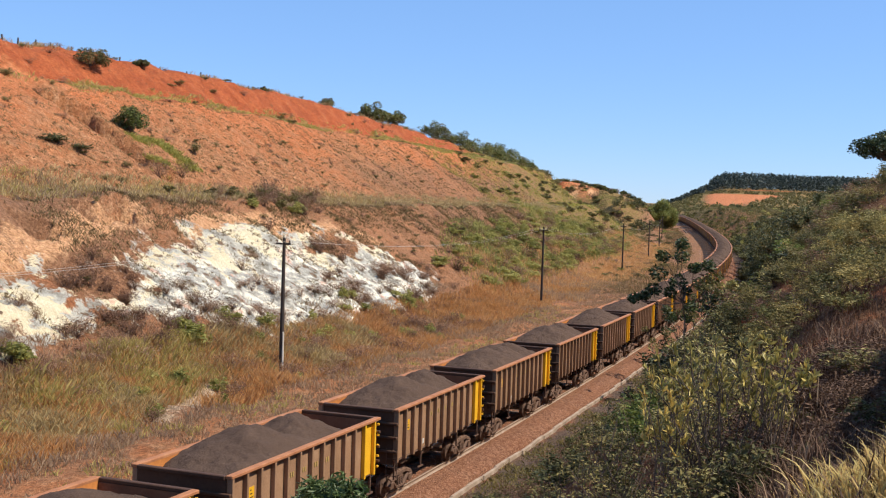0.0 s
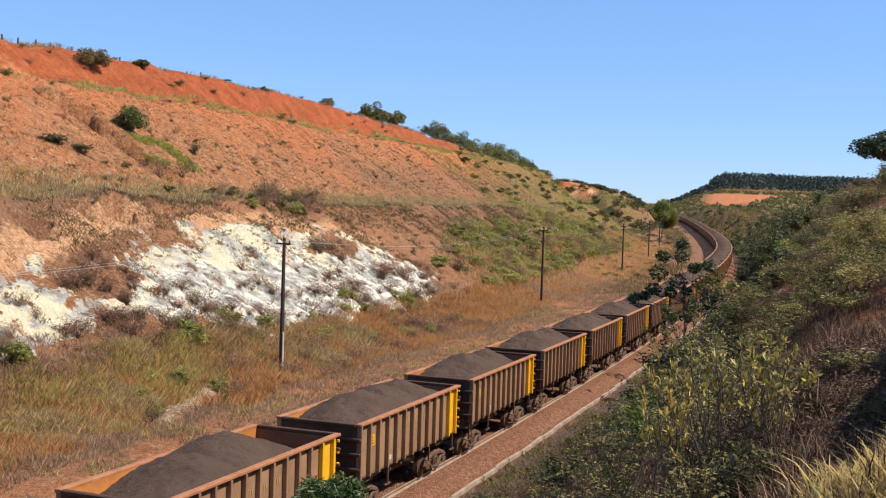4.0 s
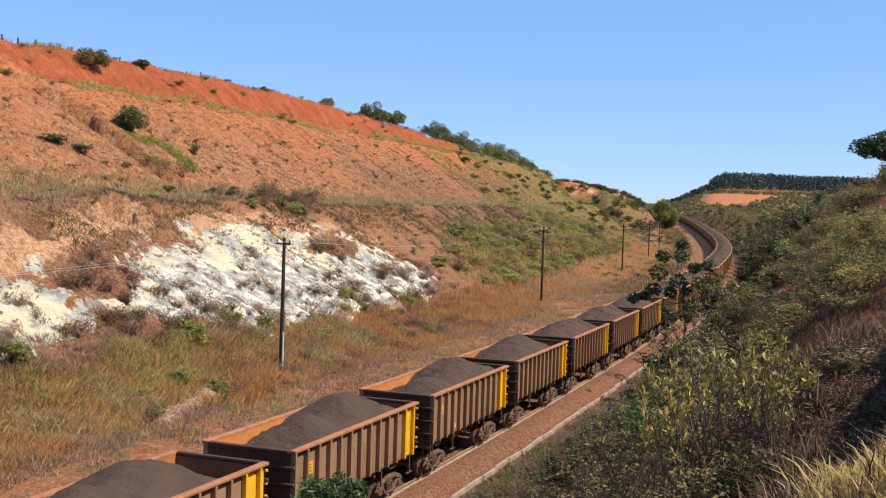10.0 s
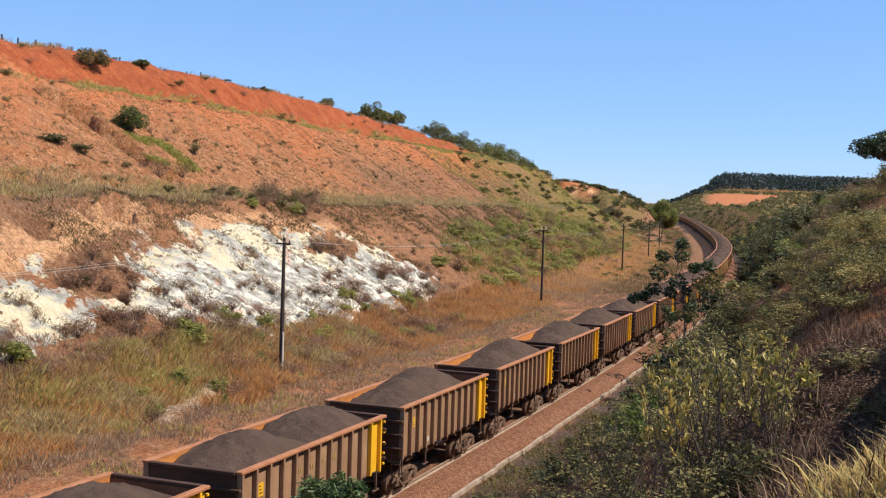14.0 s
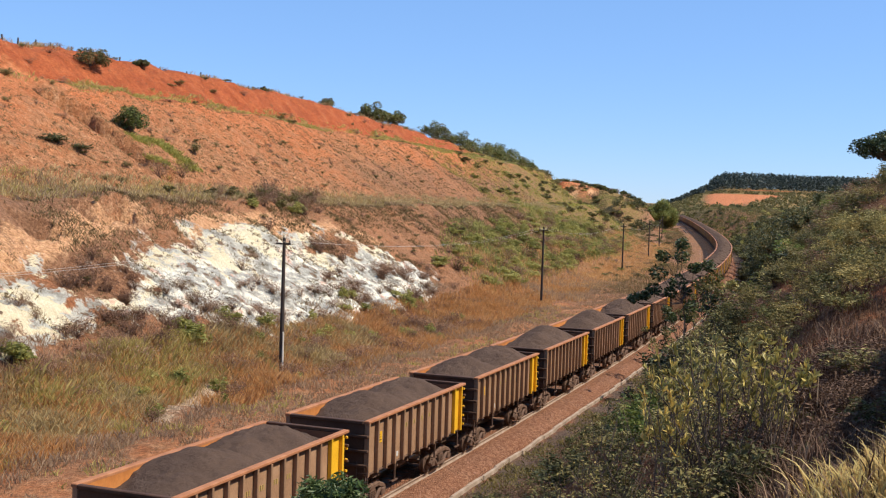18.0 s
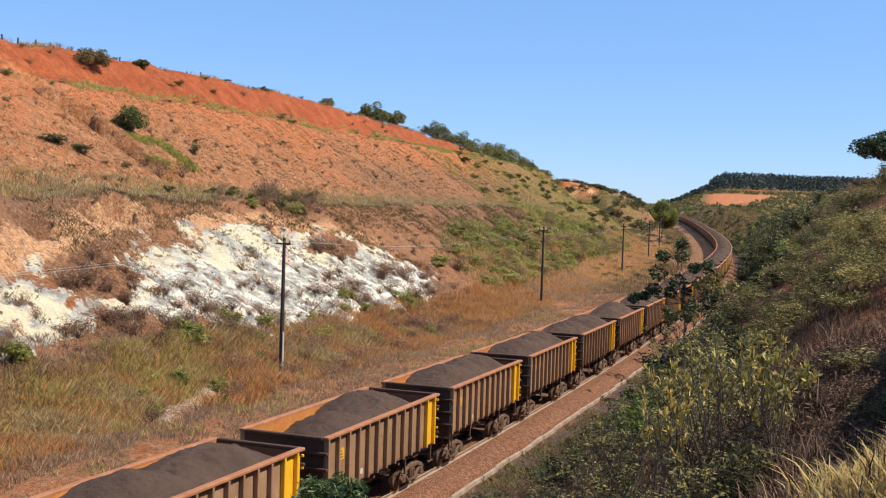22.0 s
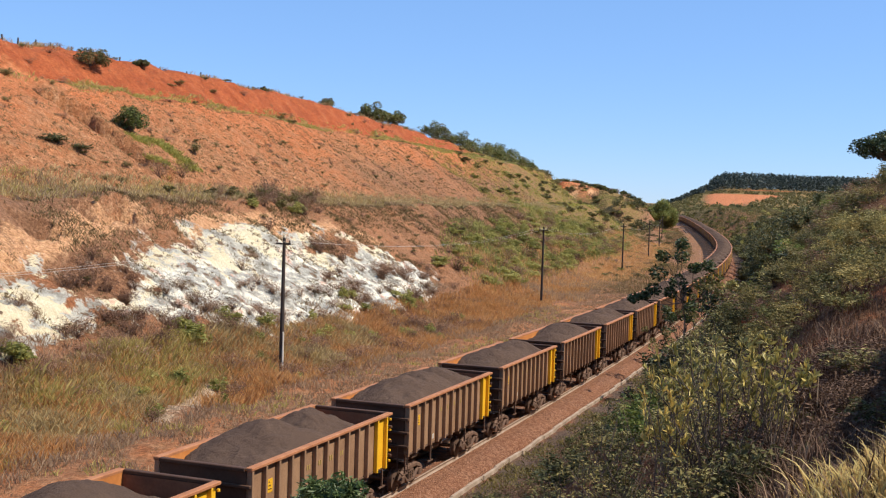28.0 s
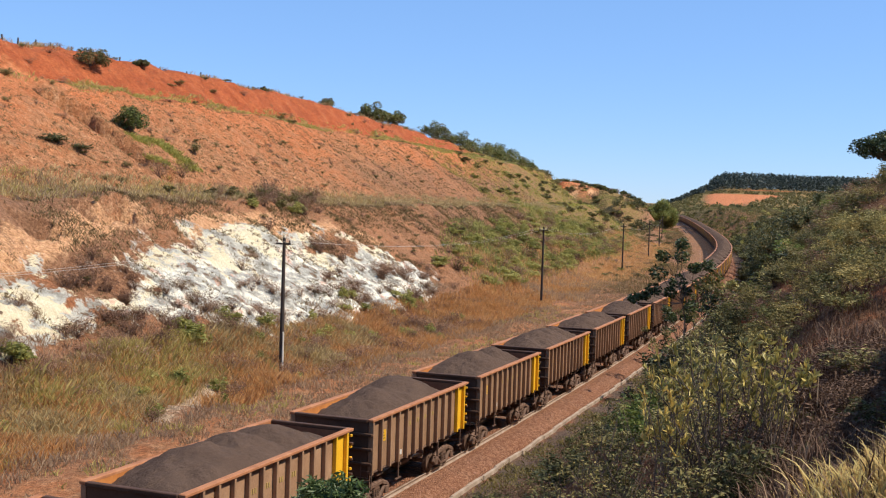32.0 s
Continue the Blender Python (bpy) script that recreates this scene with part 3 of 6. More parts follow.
def build_track(u0, label, deep=0.0):
    ss = steps((-180, 0, 10), (0, 640, 2.0), (640, 900, 10))
    track = tagged(new("railway_track"), label, "railway track", kind="structure")
    bed = [(-1.75, -.2 - deep), (1.5, -.165 - deep), (2.15, -.40), (2.3, -.95), (-2.6, -.95), (-2.35, -.6)]
    part("ballast", sweep("ballast", ss, bed, M_BALLAST, u0), track, "rust-stained crushed stone ballast")
    for side in (-.8, .8):
        part("rail", sweep("rail", ss, RAIL_PROFILE, M_RAIL, u0 + side), track, "worn steel rail")
    bm = bmesh.new()
    bm_box(bm, (-1.3, -.12, -.32), (1.3, .12, -.182), .02)
    me = done(bm, "sleeper", M_SLEEPER)
    spots = np.arange(25, 640, .62)
    near = spots[:300] if u0 == 0 else spots[(spots > 150)][:300]
    for s in near:
        x, y, z, h = on_line(s, u0)
        part("sleeper", me, track, "", pose(x, y, z, 0, 0, -math.degrees(h) + random.uniform(-.8, .8)))
    rest = np.array([s for s in spots if s not in near])
    box = np.array([(a, b, c) for a in (-1.3, 1.3) for b in (-.12, .12) for c in (-.32, -.182)])
    quads = np.array([(0, 1, 3, 2), (4, 6, 7, 5), (0, 4, 5, 1), (2, 3, 7, 6), (1, 5, 7, 3), (0, 2, 6, 4)])
    x, y, z, h = on_line(rest, u0)
    c, d = np.cos(h)[:, None], np.sin(h)[:, None]
    co = np.stack([x[:, None] + box[:, 0] * c + box[:, 1] * d, y[:, None] - box[:, 0] * d + box[:, 1] * c, z[:, None] + box[:, 2]], -1).reshape(-1, 3)
    f = (quads[None] + 8 * np.arange(len(rest))[:, None, None]).reshape(-1, 4)
    tagged(part("sleepers", mesh_np("sleepers", co, f, M_SLEEPER), track), kind="stuff")
    return track


build_track(0.0, "railway track on rusty stone ballast under the train")
build_track(-4.2, "empty second railway track with dark wooden sleepers")


def build_kerb(s, s_end, u, label, longer=1.0, wide=.07, top=-.44):
    kerb = tagged(new("kerb"), label, "kerb", kind="structure")
    rng = random.Random(4)
    while s < s_end:
        n = rng.uniform(1.7, 2.3) * longer
        if not (92 < s < 94):
            x, y, z, h = on_line(s + n / 2, u + rng.uniform(-.05, .05))
            me = box_mesh("kerb_block", (-wide, -n / 2 + .01, -.95), (wide, n / 2 - .01, top), M_CONC, .02)
            part("kerb_block", me, kerb, "", pose(x, y, z, rng.uniform(-.8, .8), rng.uniform(-1.5, 1.5), -math.degrees(h) + rng.uniform(-.6, .6)))
        s += n


build_kerb(28.0, 150, 2.42, "broken pale concrete drain kerb beside the ballast")
build_kerb(150.0, 520, -6.75, "pale concrete kerb beside the empty track", 2.0, .24, -.3)


# ---------------------------------------------------------------- ore wagons
PITCH, BODY, WIDE, LOW, TOP = 11.213, 9.66, 3.2, 1.5, 3.35
START = 32.74 + BODY / 2  # where the middle of wagon 0 stands at the start
RIBS = 12
WHEEL_R = .42


def wheelset_mesh():
    bm = bmesh.new()
    bm_cyl(bm, (-.95, 0, 0), (.95, 0, 0), .08, .08, 10)
    for s in (-1, 1):
        bm_cyl(bm, (s * .74, 0, 0), (s * .87, 0, 0), WHEEL_R, WHEEL_R, 24)
        bm_cyl(bm, (s * .70, 0, 0), (s * .74, 0, 0), WHEEL_R + .03, WHEEL_R + .03, 24)
        bm_cyl(bm, (s * .87, 0, 0), (s * .90, 0, 0), .30, .16, 16)
        bm_cyl(bm, (s * .9, 0, 0), (s * 1.06, 0, 0), .11, .11, 10)
        for k in range(3):
            a = k * math.tau / 3
            bm_cyl(bm, (s * .868, .25 * math.cos(a), .25 * math.sin(a)), (s * .905, .25 * math.cos(a), .25 * math.sin(a)), .05, .04, 8)
    return done(bm, "wheelset", M_WHEEL)


def side_frame_mesh(sgn):
    """A cast bogie side frame: arched top bar, bottom bar, boxes over the axles."""
    bm = bmesh.new()
    x0, x1 = (1.0, 1.16) if sgn > 0 else (-1.16, -1.0)
    pts = [(-1.1, .42), (-.95, .62), (-.45, .78), (.45, .78), (.95, .62), (1.1, .42)]
    for (ya, za), (yb, zb) in zip(pts[:-1], pts[1:]):
        xm = (x0 + x1) / 2
        bm_cyl(bm, (xm, ya, za), (xm, yb, zb), .10, .10, 6)
    for (ya, za), (yb, zb) in (((-.72, .58), (-.35, .28)), ((-.35, .28), (.35, .28)), ((.35, .28), (.72, .58))):
        bm_cyl(bm, ((x0 + x1) / 2, ya, za), ((x0 + x1) / 2, yb, zb), .08, .08, 6)
    for y in (-.87, .87):
        bm_box(bm, (x0 - .02, y - .16, .30), (x1 + .02, y + .16, .58), .03)
    return done(bm, "side_frame", M_STEEL)


def springs_mesh(sgn):
    bm = bmesh.new()
    for y in (-.2, 0, .2):
        for k in range(5):
            z = .34 + k * .065
            bm_cyl(bm, (sgn * 1.08, y, z), (sgn * 1.08, y, z + .035), .085, .085, 8)
    return done(bm, "spring_nest", M_STEEL)


def load_mesh(humps, fill, seed):
    """Heaped ore: cones that were dropped one after the other, slumped against the walls."""
    nx, ny = 37, 111
    hw, hl = WIDE / 2 - .212, BODY / 2 - .128
    x = np.linspace(-hw, hw, nx)
    y = np.linspace(-hl, hl, ny)
    X, Y = np.meshgrid(x, y)
    z = np.full(X.shape, -5.0)
    for at, top in humps:
        cy = (at - .5) * 2 * hl
        r = np.sqrt((X * .95) ** 2 + ((Y - cy) * .8) ** 2 + .12)
        z = np.maximum(z, top - .50 * r + .16)
    z = np.maximum(z, fill - .38 * np.abs(X) * .4 - .30 * np.maximum(np.abs(Y) - hl + 1.5, 0) - .3)
    z = z + (fbm(X * .9 + seed * 7, Y * .9, 3, 4, .6) - .5) * .34 + (fbm(X * 4 + seed, Y * 4, 7, 3, .65) - .5) * .13
    edge = np.minimum(hw - np.abs(X), hl - np.abs(Y))
    z = np.minimum(z, TOP - .05 + edge * .75)
    z = np.maximum(z, LOW + .25)
    co = np.stack([X, Y, z], -1).reshape(-1, 3)
    i = np.arange(nx * ny).reshape(ny, nx)
    faces = np.stack([i[:-1, :-1], i[:-1, 1:], i[1:, 1:], i[1:, :-1]], -1).reshape(-1, 4)
    return mesh_np("ore_load", co, faces, M_ORE, True)


def build_wagon(near=True):
    w = tagged(new("ore_wagon"), "rusty brown open ore wagon heaped with dark ore", "freight wagon", "wagons of the ore train")
    hw, hl = WIDE / 2, BODY / 2
    t = .06
    # walls: outer plate and rusty lining
    for s in (-1, 1):
        lo, hi = sorted((s * (hw - .19), s * (hw - .16)))
        part("side_wall", box_mesh("side_wall", (lo, -hl + .04, LOW), (hi, hl - .04, TOP - .06), M_SIDE, 0), w, "dusty brown steel side")
        lo2, hi2 = sorted((s * (hw - .21), s * (hw - .193)))
        part("lining", box_mesh("lining", (lo2, -hl + .1, LOW + .1), (hi2, hl - .1, TOP - .02), M_RUST, 0), w, "orange rusted inner face")
        # lower chamfer where the side turns in to the sill
        bm = bmesh.new()
        bm_box(bm, (min(s * (hw - .40), s * (hw - .15)), -hl + .3, LOW - .10), (max(s * (hw - .40), s * (hw - .15)), hl - .3, LOW - .003), .03)
        part("side_sill", done(bm, "side_sill", M_STEEL), w)
    for s in (-1, 1):
        lo, hi = sorted((s * (hl - .10), s * (hl - .04)))
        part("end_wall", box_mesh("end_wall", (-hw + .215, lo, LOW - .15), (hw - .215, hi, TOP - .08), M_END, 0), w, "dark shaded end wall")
        lo, hi = sorted((s * (hl - .125), s * (hl - .103)))
        part("lining", box_mesh("lining", (-hw + .212, lo, LOW + .1), (hw - .212, hi, TOP - .125), M_RUST_SHADED, 0), w, "grimy brown inner face of the end")
        for z in (LOW + .28, LOW + .78, LOW + 1.28):
            lo, hi = sorted((s * (hl - .038), s * (hl + .07)))
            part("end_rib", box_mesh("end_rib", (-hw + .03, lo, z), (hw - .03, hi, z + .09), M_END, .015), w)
    part("floor_plate", box_mesh("floor_plate", (-hw + .215, -hl + .13, LOW + .02), (hw - .215, hl - .13, LOW + .08), M_RUST, 0), w)
    # rim: four rails round the top
    for s in (-1, 1):
        lo, hi = sorted((s * (hw - .215), s * hw))
        part("rim_rail", box_mesh("rim_rail", (lo, -hl, TOP - .10), (hi, hl, TOP), M_RIM, .02), w, "rusty top rail")
        lo, hi = sorted((s * (hl - .12), s * (hl + .05)))
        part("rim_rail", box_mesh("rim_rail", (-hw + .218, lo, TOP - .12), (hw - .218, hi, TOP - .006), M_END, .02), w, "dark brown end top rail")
    # ribs on the sides; the two bays at the front end are yellow
    bay = (BODY - .5) / RIBS
    bm = bmesh.new()
    bm_box(bm, (-.14, -.05, LOW - .06), (.005, .05, TOP - .102), .012)
    rib = done(bm, "rib", M_SIDE)
    bm = bmesh.new()
    bm_box(bm, (-.14, -.05, LOW - .06), (.005, .05, TOP - .102), .012)
    rib_y = done(bm, "rib", M_YELLOW)
    lug = box_mesh("corner_lug", (-.04, -.05, 0), (.04, .03, .08), M_YELLOW, .012)
    for s in (-1, 1):
        if not near:
            for name, ks, m_ in (("ribs", range(RIBS - 1), M_SIDE), ("yellow_ribs", range(RIBS - 1, RIBS + 1), M_YELLOW)):
                bm = bmesh.new()
                for k in ks:
                    y = -hl + .10 + k * bay
                    bm_box(bm, (s * (hw - .09) - .07, y - .05, LOW - .06), (s * (hw - .09) + .07, y + .05, TOP - .102))
                tagged(part(name, done(bm, name, m_), w), kind="stuff")
        for k in range(RIBS + 1) if near else ():
            y = -hl + .10 + k * bay
            part("rib", rib_y if k >= RIBS - 1 else rib, w, "", pose(s * (hw - .02), y, 0, 0, 0, 0 if s > 0 else 180))
        lo, hi = sorted((s * (hw - .158), s * (hw - .146)))
        y = -hl + .10 + (RIBS - 1) * bay
        part("end_panel", box_mesh("end_panel", (lo, y + .04, LOW - .02), (hi, hl - .05, TOP - .115), M_YELLOW, 0), w, "bright yellow front end panel")
        # bracket lugs on the front corner
        if not near:
            continue
        for z in np.linspace(LOW + .1, TOP - .3, 5):
            part("corner_lug", lug, w, "", pose(s * (hw - .1), hl + .02, z))
        # painted plates
        lo, hi = sorted((s * (hw - .158), s * (hw - .145)))
        y = -hl + .10 + 1.25 * bay
        part("number_plate", box_mesh("number_plate", (lo, y + .06, LOW + .9), (hi, y + .36, LOW + 1.28), M_YELLOW, 0), w, "yellow plate with dark bars")
        lo2, hi2 = sorted((s * (hw - .144), s * (hw - .14)))
        bm = bmesh.new()
        for q in range(3):
            bm_box(bm, (lo2, y + .12, LOW + .98 + q * .1), (hi2, y + .30 - .05 * q, LOW + 1.01 + q * .1))
        tagged(part("plate_bars", done(bm, "plate_bars", M_END), w), kind="stuff")
        y = -hl + .10 + 3.4 * bay
        part("white_mark", box_mesh("white_mark", (lo, y, LOW + .12), (hi, y + .22, LOW + .30), M_MARK_W, 0), w, "small white stencil mark")
        bm = bmesh.new()
        for q in range(4):
            y = -hl + .10 + (4.3 + q) * bay
            for r in range(3):
                bm_box(bm, (lo, y + r * .13, LOW + 1.05), (hi, y + r * .13 + .07, LOW + 1.2))
        tagged(part("faded_lettering", done(bm, "faded_lettering", M_MARK_Y), w, "faded yellow bars of lettering"), kind="stuff")
    # ladder at the rear corner
    bm = bmesh.new()
    for k in range(4):
        bm_box(bm, (hw - .45, -hl - .02, LOW - .55 + k * .3), (hw - .02, -hl + .01, LOW - .52 + k * .3))
    for xx in (hw - .45, hw - .04):
        bm_box(bm, (xx, -hl - .025, LOW - .6), (xx + .03, -hl + .005, LOW + .45))
    part("ladder", done(bm, "ladder", M_STEEL), w)
    # underframe
    bm = bmesh.new()
    bm_box(bm, (-.32, -hl - .05, .92), (.32, hl + .05, LOW - .02), .03)
    for y in (-3.35, 3.35):
        bm_box(bm, (-1.25, y - .3, 1.12), (1.25, y + .3, LOW - .11), .03)
    for y in (-1.6, -.6, .6, 1.6):
        bm_box(bm, (-1.3, y - .06, 1.15), (1.3, y + .06, LOW - .11), .01)
    part("centre_sill", done(bm, "centre_sill", M_STEEL), w)
    bm = bmesh.new()
    bm_cyl(bm, (.75, -.9, 1.05), (.75, .1, 1.05), .22, .22, 14)
    bm_cyl(bm, (.75, .1, 1.05), (.75, .6, 1.05), .05, .05, 8)
    part("brake_cylinder", done(bm, "brake_cylinder", M_STEEL), w)
    bm = bmesh.new()
    bm_cyl(bm, (-.8, .3, 1.0), (-.8, 1.3, 1.0), .2, .2, 14)
    part("air_reservoir", done(bm, "air_reservoir", M_STEEL), w)
    bm = bmesh.new()
    bm_box(bm, (-.03, -.03, .76), (.03, .03, LOW - .09))
    bm_box(bm, (-.03, -.25, .72), (.03, .25, .77))
    iron = done(bm, "step_iron", M_STEEL)
    for y in (-4.55, -2.0, 2.0, 4.55) if near else ():
        for s in (-1, 1):
            part("step_iron", iron, w, "", pose(s * 1.36, y, 0))
    for s in (-1, 1):
        bm = bmesh.new()
        bm_box(bm, (-.14, min(s * (hl + .05), s * (hl + .55)), .92), (.14, max(s * (hl + .05), s * (hl + .55)), 1.18), .03)
        bm_box(bm, (-.2, min(s * (hl + .5), s * (PITCH / 2 - .005)), .88), (.2, max(s * (hl + .5), s * (PITCH / 2 - .005)), 1.22), .05)
        part("coupler", done(bm, "coupler", M_STEEL), w)
    ws = wheelset_mesh()
    frames_ = {s: side_frame_mesh(s) for s in (-1, 1)}
    coils = {s: springs_mesh(s) for s in (-1, 1)}
    bm = bmesh.new()
    bm_box(bm, (-1.15, -.2, .58), (1.15, .2, .9), .04)
    bm_cyl(bm, (0, 0, .9), (0, 0, 1.12), .25, .25, 14)
    bolster = done(bm, "bogie", M_STEEL)
    for y in (-3.35, 3.35):
        b = part("bogie", bolster, w, "dark brown cast bogie", pose(0, y, 0))
        for s in (-1, 1):
            part("side_frame", frames_[s], b)
            if near:
                tagged(part("spring_nest", coils[s], b), kind="stuff")
            part("wheelset", ws, b, "", pose(0, s * .87, WHEEL_R))
    return w


M_MARK_Y = worn("faded_yellow_lettering", (.28, .19, .07), (.36, .25, .08), (.42, .30, .10), 3, .7)

# heaps: (place along the wagon from its rear, height), and the level between them
HEAPS = [
    ([(.30, 3.95), (.52, 3.9), (.72, 3.85)], 3.3),
    ([(.36, 4.0), (.66, 3.8)], 3.25),
    ([(.33, 3.75), (.56, 3.95)], 3.1),
    ([(.34, 3.5), (.70, 3.95)], 2.9),
    ([(.40, 3.6), (.68, 4.0)], 2.8),
    ([(.30, 3.85), (.78, 3.85)], 2.8),
    ([(.38, 3.5), (.66, 3.85)], 2.9),
    ([(.36, 3.75), (.58, 3.7), (.74, 3.85)], 3.0),
    ([(.35, 3.8), (.6, 4.0)], 3.15),
]
HEAP_OF = {0: 1, 1: 1, 2: 0, 3: 1, -1: 0, -2: 2, -3: 3, -4: 4, -5: 8, -6: 5, -7: 7, -8: 7, -9: 6, -10: 7, -11: 0, -12: 1, -13: 8, -14: 0, -15: 7}
LOADS = [load_mesh(h, f, n) for n, (h, f) in enumerate(HEAPS)]
FIRST, LAST = -15, 54
NEAR_LAST = 8
model, far_model = build_wagon(), build_wagon(False)
WAGONS = {FIRST: model, LAST: far_model}
for i in range(FIRST + 1, LAST):
    WAGONS[i] = copy_thing(model if i <= NEAR_LAST else far_model, pose(0, 0, 0))
for i, w in WAGONS.items():
    k = HEAP_OF.get(i, (i * 5) % len(LOADS))
    part("ore_load", LOADS[k], w, "dark grey heaped iron ore")


def wagon_pose(i, t):
    s = START + i * PITCH + travelled(t)
    x, y, z, h = on_line(s)
    g = (np.interp(s + 3, LINE_S, LINE_Z) - np.interp(s - 3, LINE_S, LINE_Z)) / 6
    return pose(float(x), float(y), float(z), math.degrees(math.atan(g)), 0, -math.degrees(float(h)))


def travelled(t):
    """Metres that the train has gone since the start."""
    return float(np.polyval(TRAVEL, t) - TRAVEL[-1])


TRAVEL = [-6.4063e-05, 2.72327e-03, 4.816106, 0.0]


def motions():
    for i, w in WAGONS.items():
        walk(w, [(t, wagon_pose(i, t)) for t in range(33)])
        if i <= 6:
            wheels = [c for b in w.children if b.name.startswith("bogie") for c in b.children if c.name.startswith("wheelset")]
            turn = random.uniform(0, 90)
            for c in wheels:
                at = c.matrix_basis.translation.copy()
                rows = []
                for k in range(321):
                    a = turn - math.degrees(travelled(k / 10) / WHEEL_R)
                    rows.append((k / 10, pose(at.x, at.y, at.z, a)))
                walk(c, rows)


# ---------------------------------------------------------------- plants
RNG = np.random.default_rng(7)


def leaf_mesh(name, centres, size, material, rng, squash=.6):
    """Leaves or leaf sprays: bent four-cornered blades at the given places, turned every way."""
    n = len(centres)
    a = rng.normal(size=(n, 3))
    a[:, 2] *= .6
    a /= np.linalg.norm(a, axis=1)[:, None]
    b = np.cross(a, rng.normal(size=(n, 3)))
    b /= np.linalg.norm(b, axis=1)[:, None] + 1e-9
    ln = size * rng.uniform(.6, 1.35, (n, 1))
    wd = ln * squash * rng.uniform(.6, 1.1, (n, 1))
    c = np.cross(a, b)
    co = np.stack([centres - a * ln * .5, centres + b * wd * .5 + c * ln * .06, centres + a * ln * .5 - c * ln * .08, centres - b * wd * .5 + c * ln * .06], 1).reshape(-1, 3)
    i = np.arange(n)[:, None] * 4
    faces = np.concatenate([i + [0, 1, 2], i + [0, 2, 3]], 1).reshape(-1, 3)
    return mesh_np(name, co, faces, material)


def tube(bm, pts, r0, r1, n=6):
    for k in range(len(pts) - 1):
        f0, f1 = k / (len(pts) - 1), (k + 1) / (len(pts) - 1)
        bm_cyl(bm, pts[k], pts[k + 1], r0 + (r1 - r0) * f0, r0 + (r1 - r0) * f1, n, False)


def bent(a, b, rng, amount=.12, n=4):
    a, b = np.array(a, float), np.array(b, float)
    ln = np.linalg.norm(b - a)
    return [tuple(a + (b - a) * k / n + (rng.normal(size=3) * amount * ln * math.sin(math.pi * k / n) if 0 < k < n else 0)) for k in range(n + 1)]


def clump_points(rng, centre, radius, n, flat=.75):
    v = rng.normal(size=(n, 3))
    v /= np.linalg.norm(v, axis=1)[:, None]
    r = rng.uniform(.35, 1.0, (n, 1)) ** .6
    return np.array(centre) + v * r * radius * np.array([1, 1, flat])


def make_tree(label, x, y, height, width, trunk=.35, mats=(L_DARK,), seed=1, clumps=16, leaves=2600, leaf=.3, flat=.6, lean=(0, 0), radius=.09, name="tree", group="", z=None, spread=.9):
    """A tree: tapered trunk with limbs, and a crown of leaf clumps with gaps between them."""
    rng = np.random.default_rng(seed)
    zg = (ground_at(x, y) if z is None else z) - .1
    ob = tagged(new(name), label, "tree", group)
    ob.matrix_basis = pose(x, y, zg)
    base, fork = (0, 0, 0), (lean[0] * trunk, lean[1] * trunk, height * trunk)
    bm = bmesh.new()
    tube(bm, bent(base, fork, rng, .05), radius * 1.25, radius * .8, 8)
    pts, per = [], max(1, leaves // clumps)
    for k in range(clumps):
        a = rng.uniform(0, math.tau)
        r = math.sqrt(rng.uniform(0, 1)) * width / 2 * spread
        up = rng.uniform(0, 1)
        c = np.array([lean[0] + math.cos(a) * r, lean[1] + math.sin(a) * r, height * (trunk + .12) + (height * (.9 - trunk - .12)) * (1 - (r / (width / 2)) ** 2 * .75) * up])
        tube(bm, bent(fork, c, rng, .08), radius * .5, radius * .1, 5)
        pts.append(clump_points(rng, c, width * rng.uniform(.13, .22), per, flat))
    part("trunk", done(bm, "trunk", M_BARK, True), ob, "grey-brown bark trunk and limbs")
    pts = np.concatenate(pts)
    cut = np.array_split(pts[rng.permutation(len(pts))], len(mats))
    for m_, p_ in zip(mats, cut):
        part("crown", leaf_mesh("crown", p_, leaf, m_, rng), ob)
    return ob


def shrub_meshes(seed, material, leaves=500, leaf=.12, stems=9, squash=.55, hollow=.5, tall=1.0):
    """Stems and leaves of a shrub about 1 m high and 1 m wide."""
    rng = np.random.default_rng(seed)
    bm = bmesh.new()
    pts = []
    for k in range(stems):
        a, r = rng.uniform(0, math.tau), rng.uniform(.1, .5)
        tip = (math.cos(a) * r, math.sin(a) * r, rng.uniform(.55, 1.0) * tall)
        line = bent((rng.normal() * .04, rng.normal() * .04, -.05), tip, rng, .1, 4)
        tube(bm, line, .016, .004, 4)
        n = leaves // stems
        f = rng.uniform(.25, 1, n) ** hollow
        at = np.array([np.array(line[0]) * (1 - q) + np.array(tip) * q for q in f])
        pts.append(at + rng.normal(size=(n, 3)) * .10)
    st = done(bm, "stem", M_BARK)
    pts = np.concatenate(pts)
    pts[:, 2] = np.maximum(pts[:, 2], .02)
    return st, leaf_mesh("foliage", pts, leaf, material, rng, squash)


